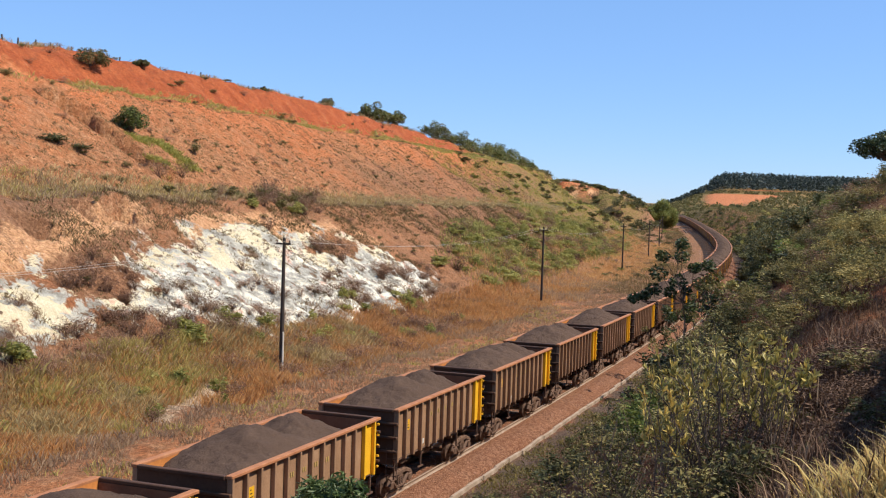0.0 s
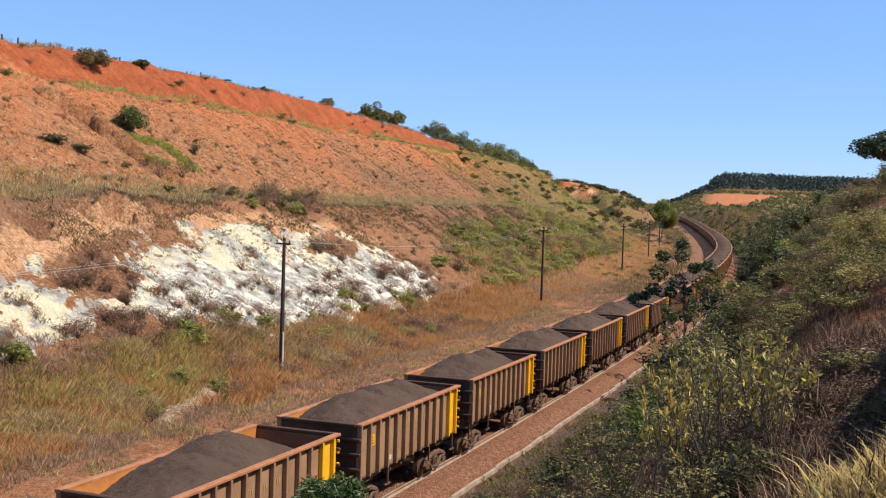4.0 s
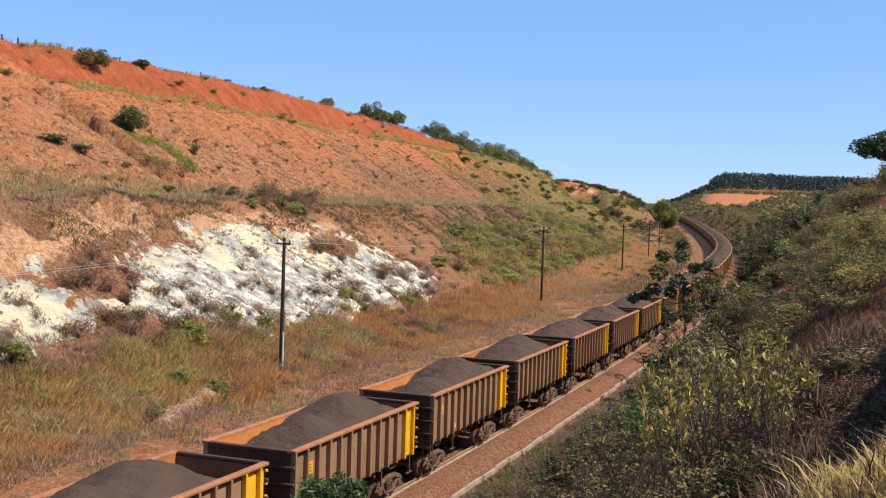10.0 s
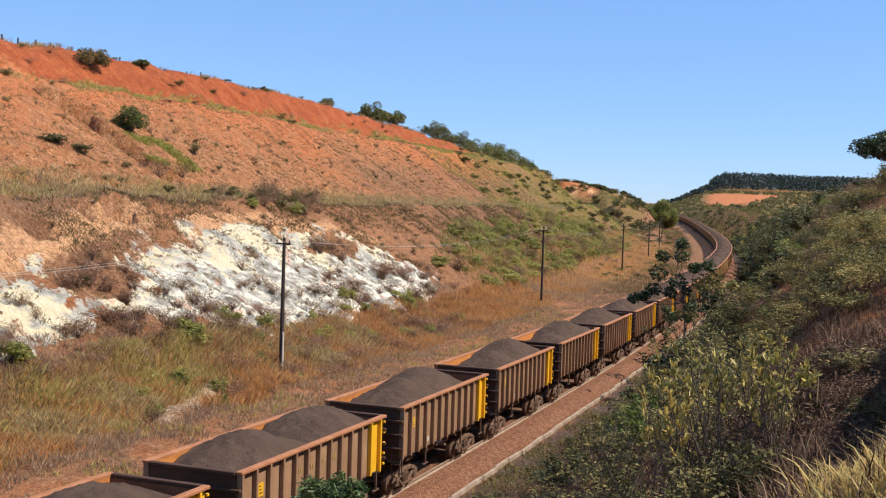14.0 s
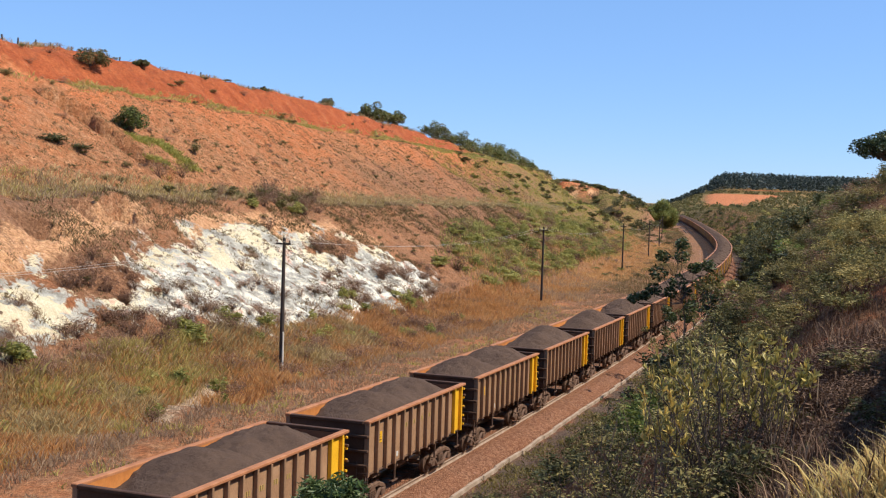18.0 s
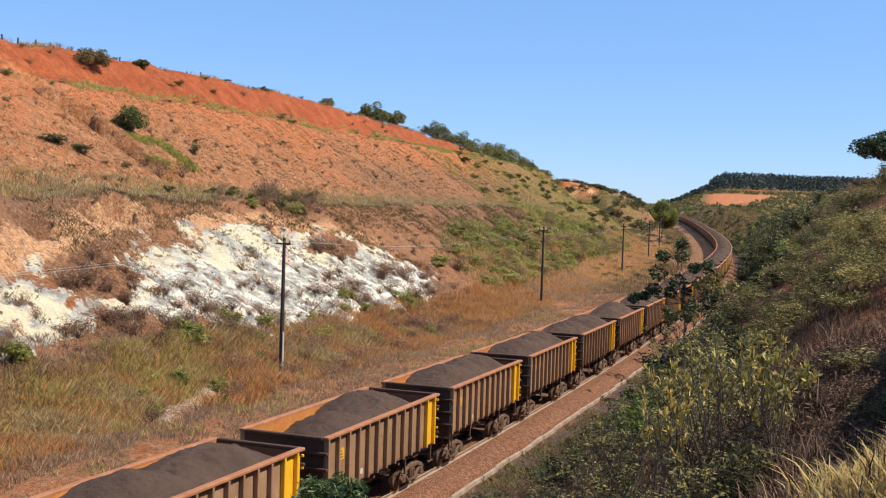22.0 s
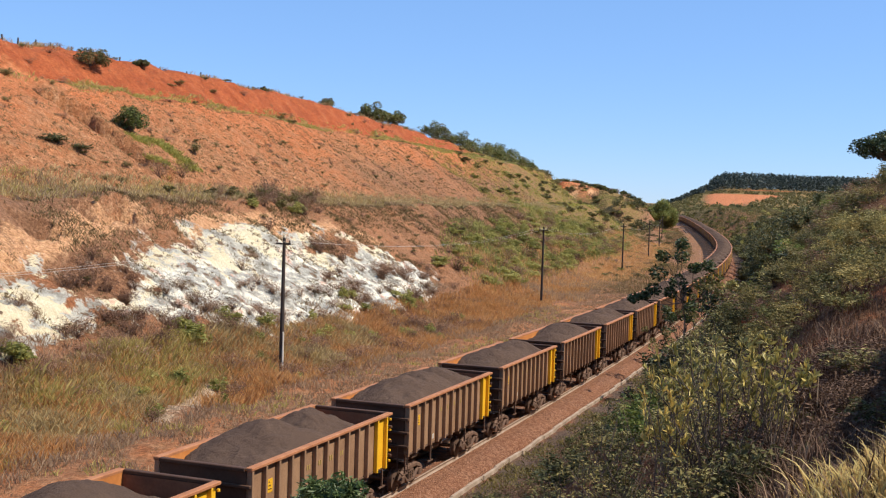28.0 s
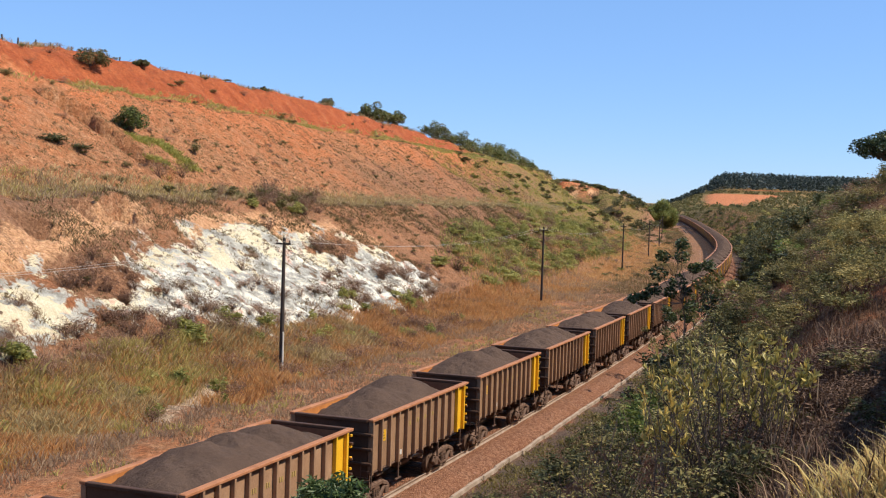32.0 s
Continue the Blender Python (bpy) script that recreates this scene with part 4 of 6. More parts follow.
def branchy_meshes(seed, material, leaf=.07, stems=13, twigs=5, per=9, squash=.45, tall=1.0):
    """Stems that fork into twigs, each with a rosette of leaves at its tip and gaps between, about 1 m high and wide."""
    rng = np.random.default_rng(seed)
    bm = bmesh.new()
    pts = []
    for k in range(stems):
        a, r = rng.uniform(0, math.tau), .5 * math.sqrt(rng.uniform(.03, 1))
        tip = np.array([math.cos(a) * r, math.sin(a) * r, rng.uniform(.6, 1.0) * tall * (1 - .8 * r * r)])
        foot = np.array([rng.normal() * .05, rng.normal() * .05, -.05])
        tube(bm, bent(foot, tip, rng, .08, 3), .014, .005, 4)
        for q in range(twigs):
            f = rng.uniform(.3, 1.0) ** .6
            at = foot + (tip - foot) * f
            end = at + rng.normal(size=3) * np.array([.09, .09, .05]) + np.array([0, 0, .04])
            tube(bm, [tuple(at), tuple(end)], .005, .003, 3)
            pts.append(end + rng.normal(size=(per, 3)) * np.array([.038, .038, .045]))
    pts = np.concatenate(pts)
    pts[:, 2] = np.maximum(pts[:, 2], .02)
    return done(bm, "stem", M_BARK), leaf_mesh("foliage", pts, leaf, material, rng, squash)


def bushy_meshes(seed, material, leaves=900, leaf=.13):
    """A rounded bush in leaf down to the ground, about 1 m high and 1 m wide, with an uneven outline."""
    rng = np.random.default_rng(seed)
    bm = bmesh.new()
    tube(bm, bent((0, 0, -.05), (.02, .02, .6), rng, .05), .03, .01, 5)
    pts = []
    for k in range(18):
        v = rng.normal(size=3)
        v[2] = abs(v[2])
        v /= np.linalg.norm(v)
        c = v * np.array([.42, .42, .72]) * rng.uniform(.45, 1.0) + np.array([0, 0, .1])
        pts.append(clump_points(rng, c, rng.uniform(.12, .22), leaves // 18, .8))
    pts = np.concatenate(pts)
    pts[:, 2] = np.maximum(pts[:, 2], .02)
    return done(bm, "stem", M_BARK), leaf_mesh("foliage", pts, leaf, material, rng, .6)


def twig_meshes(seed, stems=34, material=L_DRY):
    """A dry leafless bush."""
    rng = np.random.default_rng(seed)
    bm = bmesh.new()
    pts = []
    for k in range(stems):
        a, r = rng.uniform(0, math.tau), rng.uniform(.1, .6)
        tip = (math.cos(a) * r, math.sin(a) * r, rng.uniform(.4, 1.0))
        line = bent((rng.normal() * .06, rng.normal() * .06, -.05), tip, rng, .12, 3)
        tube(bm, line, .012, .004, 3)
        pts.append(np.array(tip) + rng.normal(size=(9, 3)) * .11)
    return done(bm, "stem", material), leaf_mesh("foliage", np.concatenate(pts), .09, material, rng, .4)


SHRUBS = {
    "dark": ([shrub_meshes(k, L_DARK, 620, .12) for k in (1, 2, 3)], "dark green leafy shrub on the bank", "shrub"),
    "green": ([shrub_meshes(k, L_GREEN, 620, .12) for k in (4, 5, 6)], "fresh green leafy shrub on dry ground", "shrub"),
    "olive": ([shrub_meshes(k, L_OLIVE, 560, .11) for k in (7, 8, 9)], "olive-brown half-dry shrub on the bank", "shrub"),
    "fine_dark": ([branchy_meshes(k, L_BANK_DARK, .085, 15, 6, 9, .5) for k in (21, 22, 23)], "dark green small-leaved shrub on the bank", "shrub"),
    "fine_olive": ([branchy_meshes(k, L_BANK, .07, 15, 6, 9, .42) for k in (24, 25, 26)], "olive small-leaved shrub on the bank", "shrub"),
    "fine_green": ([branchy_meshes(k, L_LEAFY, .10, 12, 5, 9, .42) for k in (27, 28, 29)], "green small-leaved shrub on the bank", "shrub"),
    "bushy": ([bushy_meshes(k, L_THICKET, 700, .12) for k in (31, 32, 33)], "rounded fresh green bush on the slope", "bush"),
    "bushy_olive": ([bushy_meshes(k, L_OLIVE) for k in (34, 35, 36)], "rounded olive bush on the slope", "bush"),
    "dry": ([twig_meshes(k) for k in (12, 13, 14)], "grey-brown leafless dry bush", "dry bush"),
    "dead": ([twig_meshes(k, 40, L_SHADED_LITTER) for k in (16, 17, 18)], "dark brown dead bush on the shaded bank", "dry bush"),
}
N_SHRUB = [0]


def shrub(kind, x, y, width, height, sink=.05):
    meshes, label, cat = SHRUBS[kind]
    N_SHRUB[0] += 1
    st, fo = meshes[N_SHRUB[0] % len(meshes)]
    ob = tagged(new("dry_bush" if kind == "dry" else "shrub"), label, cat, "bushes of the cutting")
    ob.matrix_basis = pose(x, y, ground_at(x, y) - sink, 0, 0, float(RNG.uniform(0, 360))) @ Matrix.Diagonal((width, width, height, 1))
    part("stem", st, ob)
    part("foliage", fo, ob)
    return ob


class Thicket:
    """Shrubs beyond counting, joined kind by kind into one mesh each."""

    def __init__(self):
        self.spots = {}

    def add(self, kind, s, u, width, height):
        if 75 < s < 103 and 15.3 < u < 18.8:  # the bare red hollow
            return
        if 44 < s <= 75 and u > 13.5:  # low growth before it
            height = min(height, .55)
        self.spots.setdefault(kind, []).append((s, u, width, height))

    def build(self, label):
        rng = np.random.default_rng(3)
        for kind, spots in self.spots.items():
            cos, tris, tones, off = [], [], [], 0
            ps = np.array([q[0] for q in spots], float)
            pu = np.array([q[1] for q in spots], float)
            px, py, _, _ = on_line(ps, pu)
            pz = ground(ps, pu) - .05
            own = np.clip((fbm(ps * .11, pu * .16, 57, 3) - .5) * 1.5 + rng.uniform(-.22, .22, len(ps)), -.42, .42)
            for n, (s, u, w, h) in enumerate(spots):
                for me in SHRUBS[kind][0][n % len(SHRUBS[kind][0])]:
                    if me.name.startswith("stem") and kind not in ("dry", "dead"):
                        continue
                    co = np.empty(len(me.vertices) * 3, np.float32)
                    me.vertices.foreach_get("co", co)
                    co = co.reshape(-1, 3)
                    me.calc_loop_triangles()
                    tr = np.empty(len(me.loop_triangles) * 3, np.int32)
                    me.loop_triangles.foreach_get("vertices", tr)
                    a = rng.uniform(0, math.tau)
                    x, y, z = px[n], py[n], pz[n]
                    cos.append(np.stack([x + w * (co[:, 0] * math.cos(a) - co[:, 1] * math.sin(a)), y + w * (co[:, 0] * math.sin(a) + co[:, 1] * math.cos(a)), z + h * co[:, 2]], -1))
                    tris.append(tr.reshape(-1, 3) + off)
                    tones.append(np.full(len(co), own[n]))
                    off += len(co)
            me = mesh_np("scrub", np.concatenate(cos), np.concatenate(tris), SHRUBS[kind][0][0][1].materials[0])
            me.attributes.new("tone", "FLOAT", "POINT").data.foreach_set("value", np.concatenate(tones).astype(np.float32))
            tagged(new("scrub", me), kind_label(kind) + label, "scrub", kind="stuff")


def kind_label(kind):
    return {"dark": "dense dark green scrub ", "green": "fresh green scrub ", "olive": "olive half-dry scrub ", "dead": "dark brown dead scrub ", "dry": "leafless grey-brown scrub ", "bushy": "rounded green scrub ", "bushy_olive": "rounded olive scrub ", "fine_dark": "small-leaved dark scrub ", "fine_olive": "small-leaved olive scrub ", "fine_green": "small-leaved green scrub "}[kind]


def shrub_su(kind, s, u, width, height):
    x, y, _, _ = on_line(s, u)
    return shrub(kind, float(x), float(y), width, height)


def grass(name, label, s, u, height, material, blades=7, wide=.035, spread=.12, bend=.35, seed=1, fine=False):
    """Tufts of grass blades, one mesh."""
    rng = np.random.default_rng(seed)
    x, y, _, _ = on_line(s, u)
    z = ground(s, u)
    n = len(s)
    h = np.broadcast_to(height, (n,)).repeat(blades) * rng.uniform(.45, 1.15, n * blades)
    base = np.stack([x, y, z], -1).repeat(blades, 0)
    base[:, :2] += rng.normal(size=(n * blades, 2)) * spread
    base[:, 2] -= .06
    a = rng.uniform(0, math.tau, n * blades)
    out = np.stack([np.cos(a), np.sin(a), np.zeros_like(a)], -1)
    side = np.stack([-np.sin(a), np.cos(a), np.zeros_like(a)], -1) * (wide * rng.uniform(.6, 1.3, n * blades))[:, None]
    lean = (bend * rng.uniform(.2, 1.6, n * blades) * h)[:, None]
    up = np.array([0, 0, 1.0]) * h[:, None]
    if fine:
        m1, m2 = base + up * .55 + out * lean * .3, base + up * .88 + out * lean * .75
        tip = base + up * .98 + out * lean * 1.25
        co = np.stack([base - side * .5, base + side * .5, m1 - side * .5, m1 + side * .5, m2 - side * .3, m2 + side * .3, tip], 1).reshape(-1, 3)
        i = np.arange(n * blades)[:, None] * 7
        faces = np.concatenate([i + [0, 1, 3], i + [0, 3, 2], i + [2, 3, 5], i + [2, 5, 4], i + [4, 5, 6]], 1).reshape(-1, 3)
    else:
        m1, tip = base + up * .6 + out * lean * .35, base + up + out * lean
        co = np.stack([base - side * .5, base + side * .5, m1 + side * .4, tip], 1).reshape(-1, 3)
        i = np.arange(n * blades)[:, None] * 4
        faces = np.concatenate([i + [0, 1, 2], i + [0, 2, 3]], 1).reshape(-1, 3)
    return tagged(new(name, mesh_np(name, co, faces, material)), label, "grass", kind="stuff")


def scatter(n, s0, s1, u0, u1, seed, patch=None, lo=.45, scale=.12):
    """Random places in a stretch, thinned by a patchy noise."""
    rng = np.random.default_rng(seed)
    s, u = rng.uniform(s0, s1, n), rng.uniform(u0, u1, n)
    bare = 1 - np.hypot((s - 131) / 4.5, (u + 13) / 1.8)
    t = np.clip((s - 52.0) / 8.8, 0, 1)
    bare = np.maximum(bare, 1 - np.hypot(s - 52.0 - t * 8.8, u + 13.9 + t * 2.0) / 1.0)
    bare = np.maximum(bare, 1 - np.hypot((s - 67.4) / 1.8, (u + 15.2) / 1.6))  # trodden ground round the first pole
    s, u = s[bare < 0], u[bare < 0]
    n = len(s)
    if patch is not None:
        keep = fbm(s * scale, u * scale, patch, 3) > lo + rng.normal(size=n) * .06
        s, u = s[keep], u[keep]
    return s, u


def plant_left():
    # verge: short grey turf by the track, tall reddish grass further up
    s, u = scatter(5200, 38, 180, -13.5, -7.6, 1, 71, .42, .3)
    grass("short_dry_grass", "short grey-brown dry grass beside the track", s, u, .28, G_BROWN, 9, .04, .16, .6, 1)
    s, u = scatter(600, 38, 120, -13.5, -8.5, 2, 72, .56, .3)
    grass("green_grass_tufts", "yellow-green grass tufts on red earth", s, u, .38, G_GREEN, 9, .045, .14, .6, 2)
    s, u = scatter(11500, 40, 150, -20.3, -13.6, 3, 73, .38, .12)
    grass("tall_dry_grass", "tall reddish dry grass on the verge", s, u, .15 + .75 * fbm(s * .3, u * .3, 101, 3), G_RED, 15, .012, .38, .45, 3)
    s, u = scatter(9000, 120, 330, -25, -12, 4, 74, .36, .1)
    grass("tall_dry_grass", "tall reddish dry grass on the verge", s, u, .6, G_RED, 8, .05, .45, .25, 4)
    s, u = scatter(7500, 40, 84, -20.6, -14.5, 5, 75, .47, .16)
    grass("straw_grass", "tall straw-coloured grass on the verge", s, u, .15 + .7 * fbm(s * .3, u * .3, 102, 3), G_STRAW, 14, .012, .38, .5, 5)
    s, u = scatter(7000, 40, 170, -22, -12, 15, 85, .46, .2)
    grass("grey_dry_grass", "grey-brown dry grass among the red", s, u, .5, G_BROWN, 9, .026, .3, .4, 15)
    s, u = scatter(5200, 40, 66, -20.6, -13.8, 6, 76, .56, .22)
    grass("green_grass", "green and yellow grass on the verge", s, u, .15 + .75 * fbm(s * .3, u * .3, 103, 3), G_GREEN, 14, .012, .36, .5, 6)
    s, u = scatter(5200, 150, 520, -14, -7.2, 19, 88, .34, .1)
    grass("tall_dry_grass", "dull brown dry grass beside the empty track", s, u, .5, G_TUFT, 8, .07, .5, .4, 19)
    # slopes: thin dead tufts
    s, u = scatter(21000, 50, 190, -34, -22, 7, 77, .42, .25)
    keep = rock_zone(s, u) < -.1
    grass("slope_grass", "thin grey-brown grass on the cut slope", s[keep], u[keep], .28, G_TUFT, 8, .035, .16, .7, 7)
    s, u = scatter(13000, 58, 240, -50, -36.5, 8, 78, .36, .35)
    grass("slope_grass", "thin grey-brown grass on the cut slope", s, u, .2, G_TUFT, 7, .035, .12, .8, 8)
    s, u = scatter(5200, 54, 114, -29, -20, 107, 108, .50, .5)
    keep = rock_zone(s, u) > -.1
    grass("rock_tufts", "small dull tufts in the cracks of the pale rock", s[keep], u[keep], .2, G_TUFT, 8, .03, .12, .8, 107)
    # benches
    s, u = scatter(5600, 60, 240, -37.5, -32.2, 9, 79, .38, .2)
    grass("bench_grass", "dry grass along the bench", s, u, .5, G_STRAW, 7, .035, .3, .5, 9)
    s, u = scatter(2600, 62, 130, -37.5, -32.6, 10, 80, .52, .2)
    grass("bench_grass", "grey dry grass along the bench", s + 1.0, u * .98, .45, G_BROWN, 7, .035, .4, .6, 16)
    grass("bench_grass", "greenish grass along the bench", s, u, .45, G_GREEN, 7, .035, .3, .5, 10)
    s, u = scatter(2600, 84, 300, -54.5, -50.3, 11, 81, .44, .12)
    grass("bench_grass", "dry grass along the upper bench", s, u, .2 + .5 * fbm(s * .2, u * .4, 104, 3), G_LIME, 8, .04, .25, .7, 11)
    s, u = scatter(1500, 84, 300, -54.5, -50.3, 111, 81, .46, .12)
    grass("bench_grass", "straw grass along the upper bench", s, u, .4, G_STRAW, 7, .035, .25, .7, 111)
    s, u = scatter(1500, 90, 320, -62, -59, 12, 82, .46, .1)
    grass("crest_grass", "dry grass along the crest", s, u, .5, G_STRAW, 6, .05, .25, .5, 12)
    # grassy end of the hill
    s, u = scatter(9000, 190, 460, -56, -24, 13, 83, .40, .06)
    keep = s + (u + 40) * 1.2 > 175
    grass("hill_grass", "olive dry grass on the far end of the hill", s[keep], u[keep], .5, G_LIME, 8, .05, .5, .5, 13)
    s, u = scatter(900, 89.5, 97, -43.6, -39.2, 14, 84, .47, .3)
    grass("gully_grass", "bright green grass below the gully", s, u, .4, G_LIME, 9, .04, .2, .7, 14)
    s, u = scatter(8000, 114, 290, -33, -20, 17, 86, .50, .11)
    keep = (RNG.uniform(0, 1, len(s)) < smooth(112, 150, s)) & (u > -20.5 - np.interp(s, [114, 140, 200, 250, 290], [3, 9, 12, 9, 6])) & (rock_zone(s, u) < -.1)
    grass("green_slope_grass", "soft green grass on the foot of the slope", s[keep], u[keep], .6, L_THICKET, 8, .06, .5, .4, 17)
    s, u = scatter(4200, 300, 470, -58, -20, 18, 87, .40, .05)
    grass("hill_grass", "olive grass on the far end of the hill", s, u, .7, L_OLIVE, 7, .1, .7, .4, 18)
    # bushes picked out one by one
    for kind, px in (("bushy", ((50.2, -20.9, 2.4, 1.6), (63.9, -20.1, 2.6, 1.9), (71.1, -21.6, 2.0, 1.3), (70.6, -19.4, 1.6, 1.2), (58.6, -17, 1.6, 1.5), (99.3, -31, 1.8, 1.3), (90.8, -30.8, 1.4, 1.2),
                               (134.8, -19.9, 2.6, 1.5), (128, -20.4, 2, 1.2), (138, -19.5, 2, 1.3), (98.5, -19.7, 1.8, 1.5), (101, -20.6, 1.5, 1.2), (54.5, -16.8, 1.2, 1.2), (75, -18, 1.2, 1.0))),
                     ("dark", ((78.4, -41, 2.6, .8), (80.6, -40.4, 2.0, .7))), ("bushy_olive", ((91.5, -35, 1.8, 1.2), (101, -33.8, 1.6, 1.2), (84, -34.5, 1.6, .9))),
                     ("olive", ((96, -32.6, 1.6, 1.2), (101.5, -32.4, 1.6, 1.2), (104, -33.2, 1.5, 1.1), (100, -41.8, 1.4, 1.2))),
                     ("dry", ((59, -25.0, 1.9, 1.1), (61, -24.8, 1.8, 1.2), (62.6, -23.5, 1.7, 1.0), (79.4, -25.4, 1.0, .9), (76.2, -26.9, 1.2, .7), (90.1, -22.6, 2.2, 1.1), (92.5, -22.2, 2.0, 1.0), (96, -25, 2.2, 1.1),
                              (101, -23.2, 2.4, 1.2), (105, -22.4, 2.2, 1.1), (88, -27.8, 1.9, 1.0), (66, -21.2, 2.2, 1.1), (69, -22.0, 2.0, 1.0), (60, -21.4, 2.4, 1.1), (56, -21.8, 2.0, 1.1), (83, -20.4, 2, 1),
                              (100, -34, 1.8, 2.2), (97.5, -33.6, 1.6, 1.8), (88.5, -38.3, 1.6, 1.3), (92.4, -38.6, 1.5, 1.2)))):
        for q in px:
            shrub_su(kind, *q)
    rng = np.random.default_rng(21)
    slope = Thicket()
    for k in range(26):
        s, u = rng.uniform(90, 107), rng.uniform(-34.2, -30.8)
        slope.add(str(rng.choice(["dry", "dry", "dry", "bushy_olive"])), s, u, rng.uniform(1.0, 2.0), rng.uniform(.8, 1.6))
    # green thicket at the foot of the slope past the rock
    for k in range(430):
        s = rng.triangular(112, 170, 295)
        u = -20.5 - rng.uniform(0, 1) ** 1.4 * np.interp(s, [114, 140, 200, 250], [3, 8, 10, 7])
        slope.add(str(rng.choice(["bushy", "bushy", "bushy", "dry"])), s, u, rng.uniform(1.2, 3.0), rng.uniform(.6, 1.6))
    for k in range(420):
        s, u = rng.uniform(58, 210), rng.uniform(-48, -22)
        if rock_zone(np.array([s]), np.array([u]))[0] < -.3:
            slope.add(str(rng.choice(["dry", "dry", "olive", "olive"])), s, u, rng.uniform(.4, 1.0), rng.uniform(.2, .5))
    for k in range(190):
        s, u = rng.uniform(425, 560), rng.uniform(-62, -19)
        slope.add(str(rng.choice(["bushy_olive", "dark", "bushy", "dry"])), s, u, rng.uniform(2.0, 5.0), rng.uniform(.8, 2.2))
    for k in range(110):
        s, u = rng.uniform(190, 340), rng.uniform(-56, -22)
        if s + (u + 40) * 1.2 > 195:
            slope.add(str(rng.choice(["bushy_olive", "bushy_olive", "bushy"])), s, u, rng.uniform(1.2, 3.4), rng.uniform(.5, 1.4))
    for k in range(90):
        s, u = rng.uniform(82, 300), rng.uniform(-60.5, -49)
        slope.add(str(rng.choice(["olive", "dry"])), s, u, rng.uniform(.6, 1.5), rng.uniform(.3, .7))
    for k in range(130):
        s, u = rng.uniform(46, 118), rng.uniform(-24.5, -19)
        slope.add("dry", s, u, rng.uniform(.8, 1.7), rng.uniform(.4, .8))
    for k in range(27):
        a, q = rng.uniform(0, math.tau), math.sqrt(rng.uniform(0, 1))
        s0, u0, w0, d0 = ((62.6, -24.9, 3.4, 1.3), (97.5, -26.6, 4.6, .9), (103, -23.6, 4.0, 1.0))[k % 3]
        slope.add("dry", s0 + w0 * q * math.cos(a), u0 + d0 * q * math.sin(a), rng.uniform(.8, 1.6), rng.uniform(.6, 1.1))
    for k in range(120):
        s, u = rng.uniform(180, 460), rng.uniform(-21, -9.5)
        slope.add(str(rng.choice(["dry", "olive", "olive", "green"])), s, u, rng.uniform(1.0, 2.6), rng.uniform(.4, .9))
    for k in range(130):
        s, u = rng.uniform(40, 105), rng.uniform(-22, -13.5)
        slope.add(str(rng.choice(["dry", "dry", "dry", "bushy"])), s, u, rng.uniform(.8, 2.0), rng.uniform(.6, 1.15))
    slope.build("on the slope of the cutting")


plant_left()
SHRUB_COUNT = []


